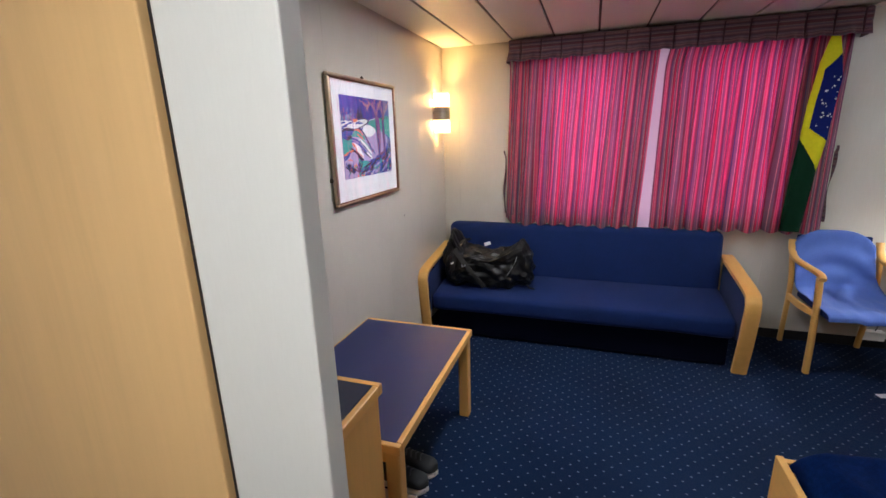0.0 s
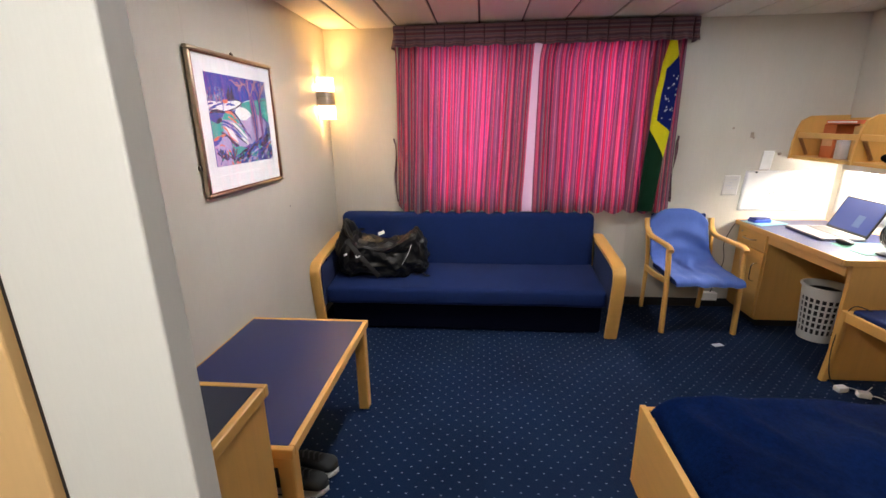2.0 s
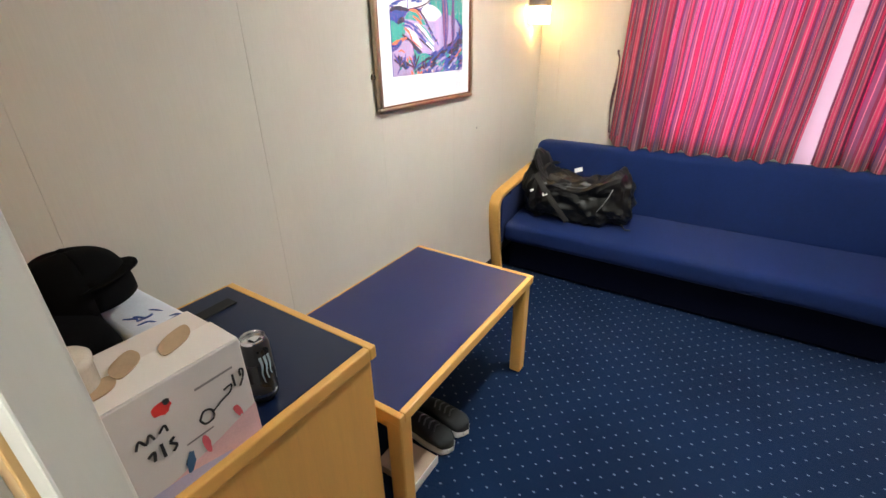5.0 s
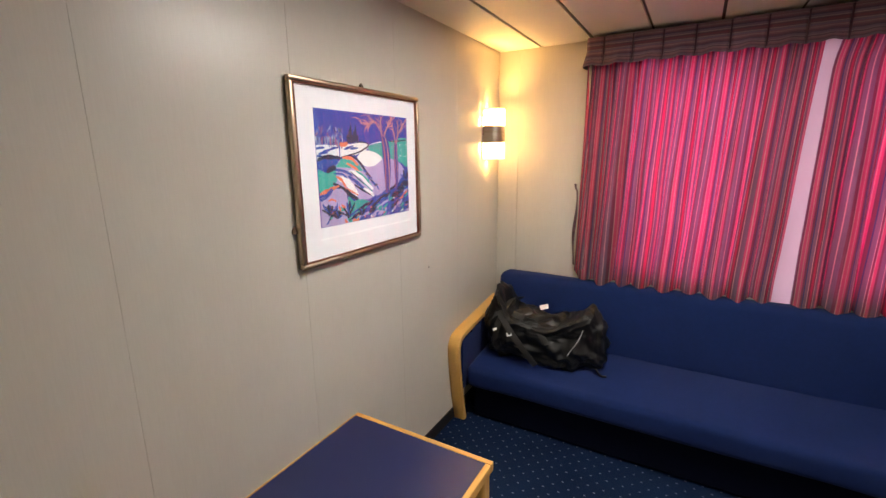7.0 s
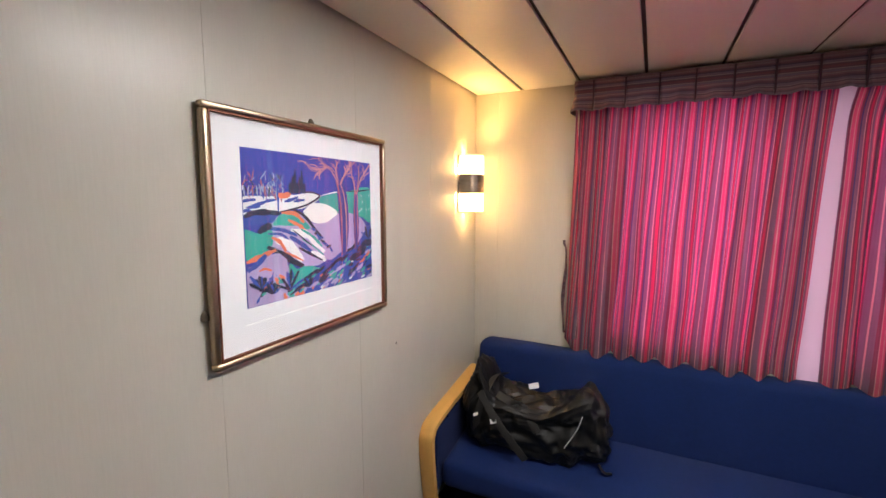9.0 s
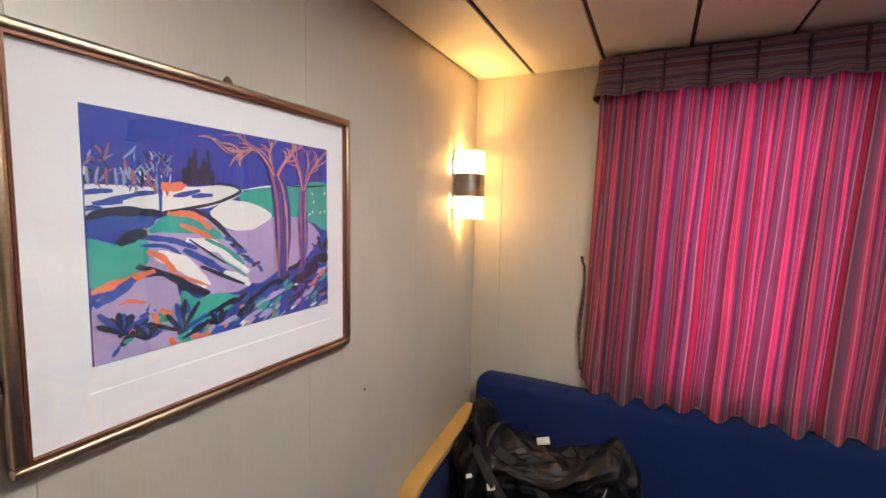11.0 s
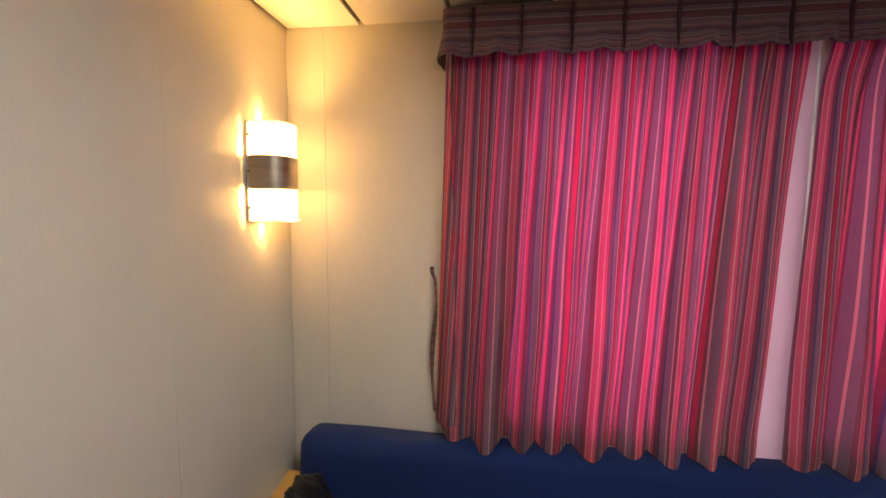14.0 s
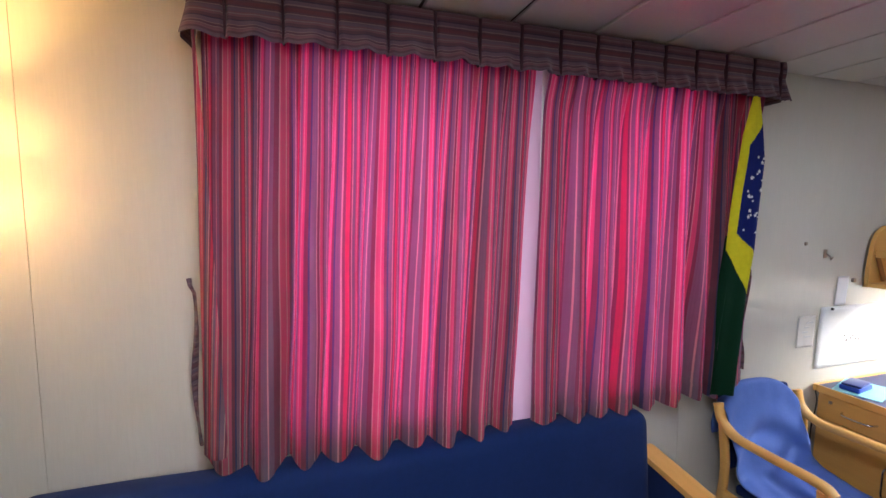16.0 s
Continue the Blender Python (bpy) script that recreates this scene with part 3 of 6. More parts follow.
def curtain(x_top, x_low, seed, fade_side):
    (a0, a1), (b0, b1) = x_top, x_low
    folds = 9.0

    def f(s, v):
        z_top, z_low = 2.03, 0.803
        if fade_side < 0:
            z_low += 0.040 * max(0.0, 1 - s / 0.10) - 0.008 * min(1.0, max(0.0, (0.30 - s) / 0.12))
        z_low += 0.010 * noise.noise(Vector((s * 9, seed, 2)))
        warp = s + 0.030 * noise.noise(Vector((s * 5, v * 1.1, seed))) * (0.4 + 0.6 * v) + 0.006 * noise.noise(Vector((s * 15, v * 0.9, seed + 5)))
        ph = 2 * math.pi * folds * warp + seed
        z_low -= 0.015 * (0.5 - 0.5 * math.sin(ph)) - 0.004
        z = z_top + (z_low - z_top) * v
        amp = 0.012 + 0.036 * min(1.0, v * 1.4)
        amp *= 1.0 - (0.45 * max(0.0, s - 0.7) / 0.3 if fade_side > 0 else 0.0)
        amp *= 0.72 + 0.6 * noise.noise(Vector((s * 7, seed, 9)))
        edge = min(1.0, 6 * s, 6 * (1 - s))
        deep = 0.022 * max(0.0, s - 0.6) / 0.4 if fade_side > 0 else 0.0
        # the outer edge of the first curtain turns back to the wall
        deep += 0.045 * max(0.0, 1 - s / 0.05) ** 1.5 if fade_side < 0 else 0.0
        y = 3.478 + deep + amp * (0.4 + 0.6 * edge) * (math.sin(ph) + 0.34 * math.sin(2 * ph + 1.3 + seed)) + 0.006 * noise.noise(Vector((s * 26, v * 1.6, seed)))
        # three-finger pleats gathered at the heading
        pinch = math.exp(-(v / 0.13) ** 2) * 0.034 * max(0.0, math.sin(ph + 0.6)) ** 5
        x0, x1 = a0 + (b0 - a0) * v, a1 + (b1 - a1) * v
        x0 += 0.020 * math.exp(-(v / 0.07) ** 2) if fade_side > 0 else 0.0
        x = x0 + (x1 - x0) * s + 0.014 * math.cos(ph) * min(1.0, 0.3 + v) * edge + 0.006 * noise.noise(Vector((s * 3, v * 4, seed + 3))) * v
        return (x, y - pinch, z)
    wide = (a1 - a0) * 1.9
    t = thing("curtain", ((a0 + a1) / 2, 3.46, 0.8), "striped red and mauve curtain, closed and glowing with daylight", "curtain", "window curtains")
    bm = bmesh.new()
    sheet(bm, f, 300, 44, lambda u, v: (u * wide + seed * 0.37, v * 1.2))
    part("cloth", bm, M["stripe"], t, smooth=True)
    bm = bmesh.new()
    sheet(bm, lambda u, v: tuple(Vector(f(u, 0.948 + 0.052 * v)) + Vector((0, -0.0022, -0.0015))), 300, 3, lambda u, v: (u * wide + seed * 0.37, v))
    part("hem", bm, M["stripe"], t, "doubled hem", smooth=True)
    if fade_side < 0:
        # the leading edge folded over on itself, its stripes slanting
        bm = bmesh.new()
        sheet(bm, lambda u, v: (0.556 - 0.022 * v + (0.016 + 0.060 * v ** 0.8) * u, 3.420 + 0.085 * (1 - u) ** 2 - 0.010 * math.sin(math.pi * u) + 0.004 * noise.noise(Vector((u * 2, v * 3, 1))), 2.02 - (1.165 - 0.02 * u) * v),
              18, 40, lambda u, v: (u * (0.05 + 0.10 * v) + 0.10 * v + 0.2, v * 1.2))
        part("edge_fold", bm, M["stripe"], t, "leading edge folded over", smooth=True)
    # loose edge strap hanging beside the outer edge
    x = b0 - 0.008 if fade_side < 0 else b1 + 0.010
    bm = bmesh.new()
    sheet(bm, lambda u, v: (x + (u - 0.5) * 0.014 + 0.006 * math.sin(v * 7) + (0.008 * fade_side if v < 0.06 else 0), 3.522 + 0.012 * math.sin(u * 3 + v * 9), 1.36 - 0.49 * v), 4, 24, lambda u, v: (u * 0.03 + 0.05, v * 0.5))
    part("edge_strap", bm, M["valance"], t, "folded side edge", smooth=True)


curtain((0.572, 1.556), (0.528, 1.507), 0.4, -1)
curtain((1.596, 2.60), (1.584, 2.615), 2.1, 1)


def valance():
    t = thing("valance", (1.6, 3.43, 1.99), "box-pleated striped fabric valance above the curtains", "valance")
    part("board", box(0.575, 2.63, 3.445, FRONT, 2.105, 2.128, 0.003, 1), M["beech_x"], t, "wooden pelmet board")
    pleat, x0, x1 = 0.14, 0.553, 2.647
    marks = [0.643 + pleat * k for k in range(15)]

    def dip(x):
        d = min(abs(x - m) for m in marks)
        return math.exp(-(d / 0.006) ** 2)

    def front(u, v):
        """Flat heading above, a frill flaring out below, each panel curling at its lower edge."""
        x = x0 + (x1 - x0) * u
        p = ((x - marks[0]) / pleat) % 1.0
        frill = max(0.0, (v - 0.42) / 0.58)
        z = 2.135 - 0.146 * v - frill * (0.005 * math.sin(2 * math.pi * p + 0.4) + 0.005 * noise.noise(Vector((x * 9, 0, 3))))
        curl = 0.015 * math.sin(2 * math.pi * p - 0.5) + 0.010 * math.sin(4 * math.pi * p + 1.0 + 2 * noise.noise(Vector((x * 3, 0, 0))))
        y = 3.430 - 0.005 * math.sin(min(1.0, v / 0.42) * math.pi) - 0.026 * frill ** 1.2 - curl * frill ** 1.5
        y += 0.022 * dip(x) * (0.35 + 0.65 * v) + 0.002 * noise.noise(Vector((x * 30, z * 14, 0)))
        corner = max(0.0, 1 - min(x - x0, x1 - x) / 0.02)
        flare = frill * 0.014 * max(0.0, 1 - (x - x0) / 0.06)
        return (x - flare, y + 0.018 * corner ** 2, z)
    bm = bmesh.new()
    sheet(bm, front, 420, 14, lambda u, v: (u, v * 0.15 + 0.03))
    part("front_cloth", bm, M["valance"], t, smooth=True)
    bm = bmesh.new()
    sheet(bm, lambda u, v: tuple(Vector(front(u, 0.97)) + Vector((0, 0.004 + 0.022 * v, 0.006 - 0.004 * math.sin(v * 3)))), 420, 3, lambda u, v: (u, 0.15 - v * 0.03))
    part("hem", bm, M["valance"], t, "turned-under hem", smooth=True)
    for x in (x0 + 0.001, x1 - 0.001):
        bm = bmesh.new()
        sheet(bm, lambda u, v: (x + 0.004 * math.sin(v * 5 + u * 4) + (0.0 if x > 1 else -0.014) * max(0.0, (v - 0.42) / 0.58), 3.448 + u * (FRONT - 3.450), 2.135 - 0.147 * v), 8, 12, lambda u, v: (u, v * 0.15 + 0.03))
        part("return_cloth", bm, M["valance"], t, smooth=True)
    # dark strips stand in for the shade inside each pleat
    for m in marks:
        part("pleat", box(m - 0.0032, m + 0.0032, 3.424, 3.446, 1.992, 2.13, 0.001, 1), paint("pleat_shadow_cloth", (0.06, 0.022, 0.032), 0.9), t, "dark strip for the shade in a box pleat")


valance()


def flag():
    t = thing("flag", (2.42, 3.41, 0.82), "folded flag in yellow, blue and green hanging over the curtain", "flag")

    def track(v, stops):
        for (a, p), (b, q) in zip(stops, stops[1:]):
            if v <= b:
                return p + (q - p) * (v - a) / (b - a)
        return stops[-1][1]

    def f(u, v):
        z = 1.99 - 1.175 * v
        left = track(v, ((0, 2.455), (0.12, 2.420), (0.3, 2.402), (0.55, 2.394), (1, 2.398)))
        right = track(v, ((0, 2.505), (0.08, 2.525), (0.2, 2.548), (0.5, 2.532), (0.66, 2.502), (1, 2.482)))
        x = left + (right - left) * u
        y = 3.418 + 0.05 * (1 - u) ** 2 * (0.35 + 0.65 * min(1, v * 1.6)) + 0.03 * u * u - 0.008 * math.sin(u * 7 + v * 3) * (0.3 + v)
        return (x + 0.003 * math.sin(v * 11), y - 0.016, z)
    yellow, blue, green = fabric("flag_yellow", (0.66, 0.60, 0.010), sheen=0.0), fabric("flag_blue", (0.0035, 0.010, 0.12), sheen=0.0), fabric("flag_green", (0.002, 0.024, 0.010), sheen=0.0)

    def colour(u, v):
        if v > 0.50 + 0.17 * u + (0.35 if u > 1 else 0):
            return 2
        if 0.08 + 0.10 * (1 - u) < v < 0.42 + 0.09 * u and u > 0.24:
            return 1
        return 0
    nu, nv = 44, 220
    bm = bmesh.new()
    sheet(bm, f, nu, nv)
    bm.faces.ensure_lookup_table()
    for k, fc in enumerate(bm.faces):
        fc.material_index = colour((k % nu + 0.5) / nu, (k // nu + 0.5) / nv)
    part("cloth", bm, [yellow, blue, green], t, smooth=True)
    # the part folded behind
    bm = bmesh.new()
    sheet(bm, lambda u, v: (2.400 - 0.034 * min(1.0, v * 1.3) + u * (0.026 + 0.040 * v), 3.446 + 0.010 * math.sin(u * 5 + v * 6), 1.46 - 0.65 * v), 8, 40)
    part("rear_fold", bm, green, t, "green cloth folded behind", smooth=True)
    for k in range(22):
        u, v = 0.45 + 0.5 * random.random(), 0.17 + 0.27 * random.random()
        p, r = Vector(f(u, v)), random.choice((0.004, 0.005, 0.008))
        bm = bmesh.new()
        ring = [bm.verts.new((p.x + (r if i % 2 == 0 else r * 0.42) * math.sin(i * math.pi / 5), p.y - 0.004, p.z + (r if i % 2 == 0 else r * 0.42) * math.cos(i * math.pi / 5))) for i in range(10)]
        face = bm.faces.new(ring)
        ext = bmesh.ops.extrude_face_region(bm, geom=[face])
        bmesh.ops.translate(bm, verts=[e for e in ext["geom"] if isinstance(e, bmesh.types.BMVert)], vec=(0, 0.0035, 0))
        part("star", bm, M["white"], t, "white printed star")


flag()

# ---- picture ----


def shape2(bm, pts, x, y0, z0, w, h, depth=0.0004):
    """A flat patch of colour on the print, given in shares of its width and height, upwards."""
    vs = [bm.verts.new((x, y0 + p[0] * w, z0 + p[1] * h)) for p in pts]
    f_ = bm.faces.new(vs)
    ext = bmesh.ops.extrude_face_region(bm, geom=[f_])
    bmesh.ops.translate(bm, verts=[e for e in ext["geom"] if isinstance(e, bmesh.types.BMVert)], vec=(depth, 0, 0))


def blob(cx, cy, rx, ry, turn, n=22, seed=0, rough=0.25):
    out = []
    for i in range(n):
        a = 2 * math.pi * i / n
        k = 1 + rough * noise.noise(Vector((math.cos(a) * 1.7, math.sin(a) * 1.7, seed * 3.1)))
        dx, dy = rx * k * math.cos(a), ry * k * math.sin(a)
        out.append((min(0.995, max(0.005, cx + dx * math.cos(turn) - dy * math.sin(turn))), min(0.995, max(0.005, cy + dx * math.sin(turn) + dy * math.cos(turn)))))
    return out


def picture():
    Y0, Y1, Z0, Z1 = 1.863, 2.588, 1.164, 1.787
    t = thing("framed_picture", (0.0, 2.226, Z0), "framed print of a bright landscape in a wide white mount", "picture")
    w_ = 0.017
    for n_, sp in (("frame_side", (Y0, Y0 + w_, Z0 + w_, Z1 - w_)), ("frame_side", (Y1 - w_, Y1, Z0 + w_, Z1 - w_)), ("frame_rail", (Y0, Y1, Z0, Z0 + w_)), ("frame_rail", (Y0, Y1, Z1 - w_, Z1))):
        part(n_, box(0.004, 0.027, *sp, 0.006, 3), M["frame_metal"], t, "rounded metal frame moulding", smooth=True)
    lip = bmesh.new()
    for a, b, c, d in ((Y0 + w_, Y0 + w_ + 0.005, Z0 + w_, Z1 - w_), (Y1 - w_ - 0.005, Y1 - w_, Z0 + w_, Z1 - w_), (Y0 + w_ + 0.005, Y1 - w_ - 0.005, Z0 + w_, Z0 + w_ + 0.005), (Y0 + w_ + 0.005, Y1 - w_ - 0.005, Z1 - w_ - 0.005, Z1 - w_)):
        block(lip, 0.012, 0.024, a, b, c, d)
    part("inner_lip", lip, M["frame_lip"], t, "red-brown inner edge")
    part("mount", box(0.006, 0.0125, Y0 + w_, Y1 - w_, Z0 + w_, Z1 - w_), M["mount"], t, "white mount board")
    part("mount_line", box(0.0126, 0.0129, 1.960, 2.512, 1.250, 1.253), paint("mount_line_white", (0.9, 0.9, 0.9)), t, "embossed line")
    ay, az, aw, ah, px = 1.966, 1.293, 0.538, 0.403, 0.0127
    print_ = part("print", box(0.0125, px, ay, ay + aw, az, az + ah), paint("print_sky", (0.016, 0.034, 0.27), 0.7, 0.06), t, "bright landscape print with bare trees")
    inks = {"teal": (0.020, 0.30, 0.245), "lilac": (0.36, 0.28, 0.49), "cream": (0.70, 0.69, 0.68), "orange": (0.66, 0.15, 0.07), "blue": (0.016, 0.055, 0.29), "black": (0.008, 0.014, 0.04),
            "grey": (0.24, 0.29, 0.42), "bark": (0.46, 0.19, 0.20), "violet": (0.030, 0.035, 0.20), "rust": (0.30, 0.09, 0.13)}
    rnd = random.Random(4)
    laid = []

    def lift():
        laid.append(1)
        return px + 0.0002 + 0.0000105 * len(laid)

    def clip(p):
        return (min(0.997, max(0.003, p[0])), min(0.997, max(0.003, p[1])))

    def patch(name, ink, pts, waver=0.008):
        """A field of colour with a soft uneven outline through a few points."""
        loop = [(*p, 0) for p in pts]
        line = curve_points(loop + [loop[0]], 6)[:-1]
        line = [clip((p.x + waver * noise.noise(p * 22), p.y + waver * noise.noise(p * 22 + Vector((9, 0, 0))))) for p in line]
        bm = bmesh.new()
        shape2(bm, line, lift(), ay, az, aw, ah, 0.000005)
        part(name, bm, paint("print_" + ink, inks[ink], 0.7, 0.12), print_)

    def stroke(name, ink, pts, wide, ragged=0.45):
        """A brush stroke, swelling and tapering along a line."""
        line = curve_points([(*p, 0) for p in pts], 7)
        seed = rnd.uniform(0, 50)
        one, two = [], []
        for k, p in enumerate(line):
            d = (line[min(k + 1, len(line) - 1)] - line[max(k - 1, 0)]).normalized()
            f = k / (len(line) - 1)
            w = wide / 2 * (0.25 + 0.75 * math.sin(math.pi * min(0.93, max(0.07, f))) ** 0.5) * (1 + ragged * noise.noise(Vector((f * 6, seed, 0))))
            one.append(clip((p.x - d.y * w, p.y + d.x * w)))
            two.append(clip((p.x + d.y * w, p.y - d.x * w)))
        bm = bmesh.new()
        a = lift()
        ra, rb = ([bm.verts.new((a, ay + u * aw, az + v * ah)) for u, v in side] for side in (one, two))
        for k in range(len(line) - 1):
            bm.faces.new((ra[k], ra[k + 1], rb[k + 1], rb[k]))
        part(name, bm, paint("print_" + ink, inks[ink], 0.7, 0.12), print_)

    def dab(ink, u, v, long, wide, lean):
        stroke("dab", ink, [(u - long / 2 * math.cos(lean), v - long / 2 * math.sin(lean)), (u + rnd.uniform(-0.004, 0.004), v + rnd.uniform(-0.006, 0.006)), (u + long / 2 * math.cos(lean), v + long / 2 * math.sin(lean))], wide)

    # snow fields, far wood, firs and the hill beyond
    patch("snow_field", "cream", [(0.003, 0.58), (0.003, 0.70), (0.21, 0.705), (0.35, 0.72), (0.46, 0.735), (0.53, 0.705), (0.40, 0.63), (0.21, 0.60)])
    for k in range(70):
        u = 0.005 + 0.24 * rnd.random()
        dab(rnd.choice(("grey", "grey", "grey", "blue", "rust", "black", "cream")), u, rnd.uniform(0.70, 0.86) - 0.10 * u, rnd.uniform(0.03, 0.075), rnd.uniform(0.004, 0.010), rnd.uniform(0.7, 2.4))
    for k in range(9):
        dab(rnd.choice(("black", "rust", "grey")), 0.012 + 0.024 * k, 0.735, 0.07, 0.009, 1.57 + rnd.uniform(-0.12, 0.12))
    stroke("lone_trunk", "blue", [(0.207, 0.80), (0.211, 0.70), (0.209, 0.59)], 0.013)
    patch("field_patch", "orange", [(0.215, 0.727), (0.27, 0.735), (0.30, 0.722), (0.275, 0.693), (0.223, 0.691)])
    for u, v, long in ((0.03, 0.675, 0.09), (0.10, 0.66, 0.10), (0.06, 0.635, 0.08), (0.16, 0.675, 0.07), (0.30, 0.685, 0.10), (0.355, 0.675, 0.08), (0.02, 0.61, 0.05)):
        dab("blue", u, v, long, 0.022, 0.18 + rnd.uniform(-0.1, 0.2))
    for k in range(7):
        stroke("fir", "black", [(0.295 + 0.017 * k, 0.725), (0.293 + 0.017 * k, 0.78), (0.300 + 0.016 * k, 0.80 + 0.045 * (k % 3))], 0.020, 0.9)
    patch("hill", "teal", [(0.50, 0.69), (0.629, 0.733), (0.763, 0.752), (0.997, 0.775), (0.997, 0.50), (0.90, 0.53), (0.80, 0.57), (0.64, 0.58), (0.53, 0.64)])
    stroke("ridge_line", "black", [(0.38, 0.735), (0.46, 0.735), (0.512, 0.708), (0.44, 0.66), (0.36, 0.63), (0.22, 0.60)], 0.016)
    stroke("ridge_line", "black", [(0.76, 0.752), (0.86, 0.755), (0.997, 0.772)], 0.012)
    stroke("ridge_line", "cream", [(0.53, 0.715), (0.63, 0.738), (0.72, 0.748)], 0.010)
    for k in range(7):
        dab("cream", rnd.uniform(0.88, 0.985), rnd.uniform(0.58, 0.72), 0.018, 0.007, rnd.uniform(0, 2))
    patch("slope", "lilac", [(0.40, 0.553), (0.488, 0.505), (0.646, 0.574), (0.80, 0.570), (0.93, 0.48), (0.969, 0.30), (0.75, 0.22), (0.55, 0.23), (0.467, 0.419)])
    patch("knoll", "cream", [(0.382, 0.605), (0.457, 0.656), (0.547, 0.652), (0.66, 0.586), (0.583, 0.52), (0.488, 0.505), (0.404, 0.553)])
    # the striped field in the middle
    patch("field", "lilac", [(0.10, 0.50), (0.20, 0.57), (0.32, 0.60), (0.43, 0.50), (0.56, 0.30), (0.54, 0.21), (0.38, 0.20), (0.22, 0.32), (0.12, 0.36)])
    patch("field", "teal", [(0.003, 0.50), (0.087, 0.472), (0.16, 0.48), (0.165, 0.39), (0.125, 0.344), (0.006, 0.31)])
    patch("field", "teal", [(0.165, 0.514), (0.22, 0.58), (0.30, 0.585), (0.38, 0.545), (0.43, 0.47), (0.32, 0.50), (0.24, 0.507)])
    furrows = (("orange", (0.23, 0.595), (0.32, 0.585), (0.385, 0.52), 0.030), ("orange", (0.27, 0.545), (0.35, 0.50), (0.40, 0.46), 0.022), ("blue", (0.12, 0.50), (0.24, 0.475), (0.33, 0.43), 0.028), ("cream", (0.29, 0.475), (0.40, 0.43), (0.54, 0.285), 0.044),
               ("teal", (0.36, 0.475), (0.45, 0.41), (0.52, 0.33), 0.020), ("blue", (0.28, 0.43), (0.37, 0.36), (0.47, 0.27), 0.030), ("lilac", (0.24, 0.42), (0.33, 0.36), (0.42, 0.26), 0.022), ("cream", (0.19, 0.42), (0.28, 0.36), (0.365, 0.245), 0.062),
               ("orange", (0.16, 0.435), (0.21, 0.40), (0.25, 0.33), 0.026), ("orange", (0.23, 0.33), (0.30, 0.29), (0.37, 0.245), 0.016), ("cream", (0.43, 0.30), (0.50, 0.26), (0.545, 0.215), 0.036), ("teal", (0.37, 0.40), (0.45, 0.34), (0.53, 0.265), 0.014),
               ("black", (0.34, 0.345), (0.42, 0.29), (0.52, 0.225), 0.020), ("blue", (0.14, 0.46), (0.22, 0.45), (0.27, 0.41), 0.016), ("black", (0.30, 0.475), (0.38, 0.40), (0.44, 0.345), 0.010))
    for ink, a, b, c, w in furrows:
        stroke("furrow", ink, [a, b, c], w, 0.6)
    stroke("hedge", "black", [(0.13, 0.375), (0.21, 0.325), (0.28, 0.265), (0.37, 0.205)], 0.040)
    stroke("hedge", "black", [(0.31, 0.615), (0.39, 0.565), (0.47, 0.46), (0.53, 0.39)], 0.022)
    for k in range(9):
        dab(("blue", "black", "blue")[k % 3], 0.46 + 0.017 * k + rnd.uniform(-0.006, 0.006), 0.455 - 0.020 * k + rnd.uniform(-0.012, 0.012), 0.045, 0.018, rnd.uniform(-1.2, 0.6))
    patch("bank", "blue", [(0.003, 0.50), (0.003, 0.57), (0.08, 0.59), (0.18, 0.575), (0.17, 0.53), (0.08, 0.525)])
    stroke("hedge", "black", [(0.003, 0.575), (0.06, 0.60), (0.15, 0.60), (0.22, 0.59)], 0.036)
    stroke("hedge", "black", [(0.08, 0.47), (0.13, 0.505), (0.165, 0.51)], 0.050)
    # foreground
    patch("undergrowth", "lilac", [(0.003, 0.003), (0.003, 0.24), (0.10, 0.26), (0.22, 0.16), (0.34, 0.05), (0.34, 0.003)])
    patch("mound", "lilac", [(0.082, 0.25), (0.112, 0.312), (0.183, 0.325), (0.246, 0.277), (0.263, 0.175), (0.227, 0.138), (0.13, 0.19)])
    stroke("bank_edge", "orange", [(0.004, 0.29), (0.08, 0.315), (0.184, 0.349)], 0.034)
    stroke("bank_edge", "blue", [(0.01, 0.235), (0.07, 0.275), (0.12, 0.325)], 0.040)
    stroke("bank_edge", "orange", [(0.075, 0.225), (0.11, 0.235), (0.15, 0.215)], 0.018)
    patch("meadow", "teal", [(0.254, 0.125), (0.27, 0.24), (0.33, 0.195), (0.393, 0.206), (0.53, 0.15), (0.50, 0.09), (0.39, 0.07), (0.323, 0.01), (0.26, 0.02)])
    patch("bank", "blue", [(0.30, 0.06), (0.44, 0.11), (0.574, 0.20), (0.70, 0.27), (0.82, 0.29), (0.92, 0.40), (0.997, 0.47), (0.997, 0.02), (0.82, 0.008), (0.55, 0.006), (0.32, 0.006)])
    for k in range(95):
        u = rnd.random()
        top = 0.20 if u < 0.3 else 0.03 + 0.36 * (u - 0.25)
        ink = rnd.choice(("orange", "black", "blue", "lilac", "orange", "teal") if u < 0.35 else ("black", "blue", "lilac", "teal", "black", "orange", "blue"))
        dab(ink, u, rnd.uniform(0.008, top), rnd.uniform(0.025, 0.075), rnd.uniform(0.010, 0.026), rnd.uniform(0.1, 1.2) if u > 0.35 else rnd.uniform(0.2, 2.6))
    for k in range(12):
        u = 0.33 + 0.055 * k
        dab("black", u, 0.06 + 0.40 * (u - 0.30) + rnd.uniform(-0.02, 0.03), 0.085, 0.026, 0.45 + rnd.uniform(-0.2, 0.3))
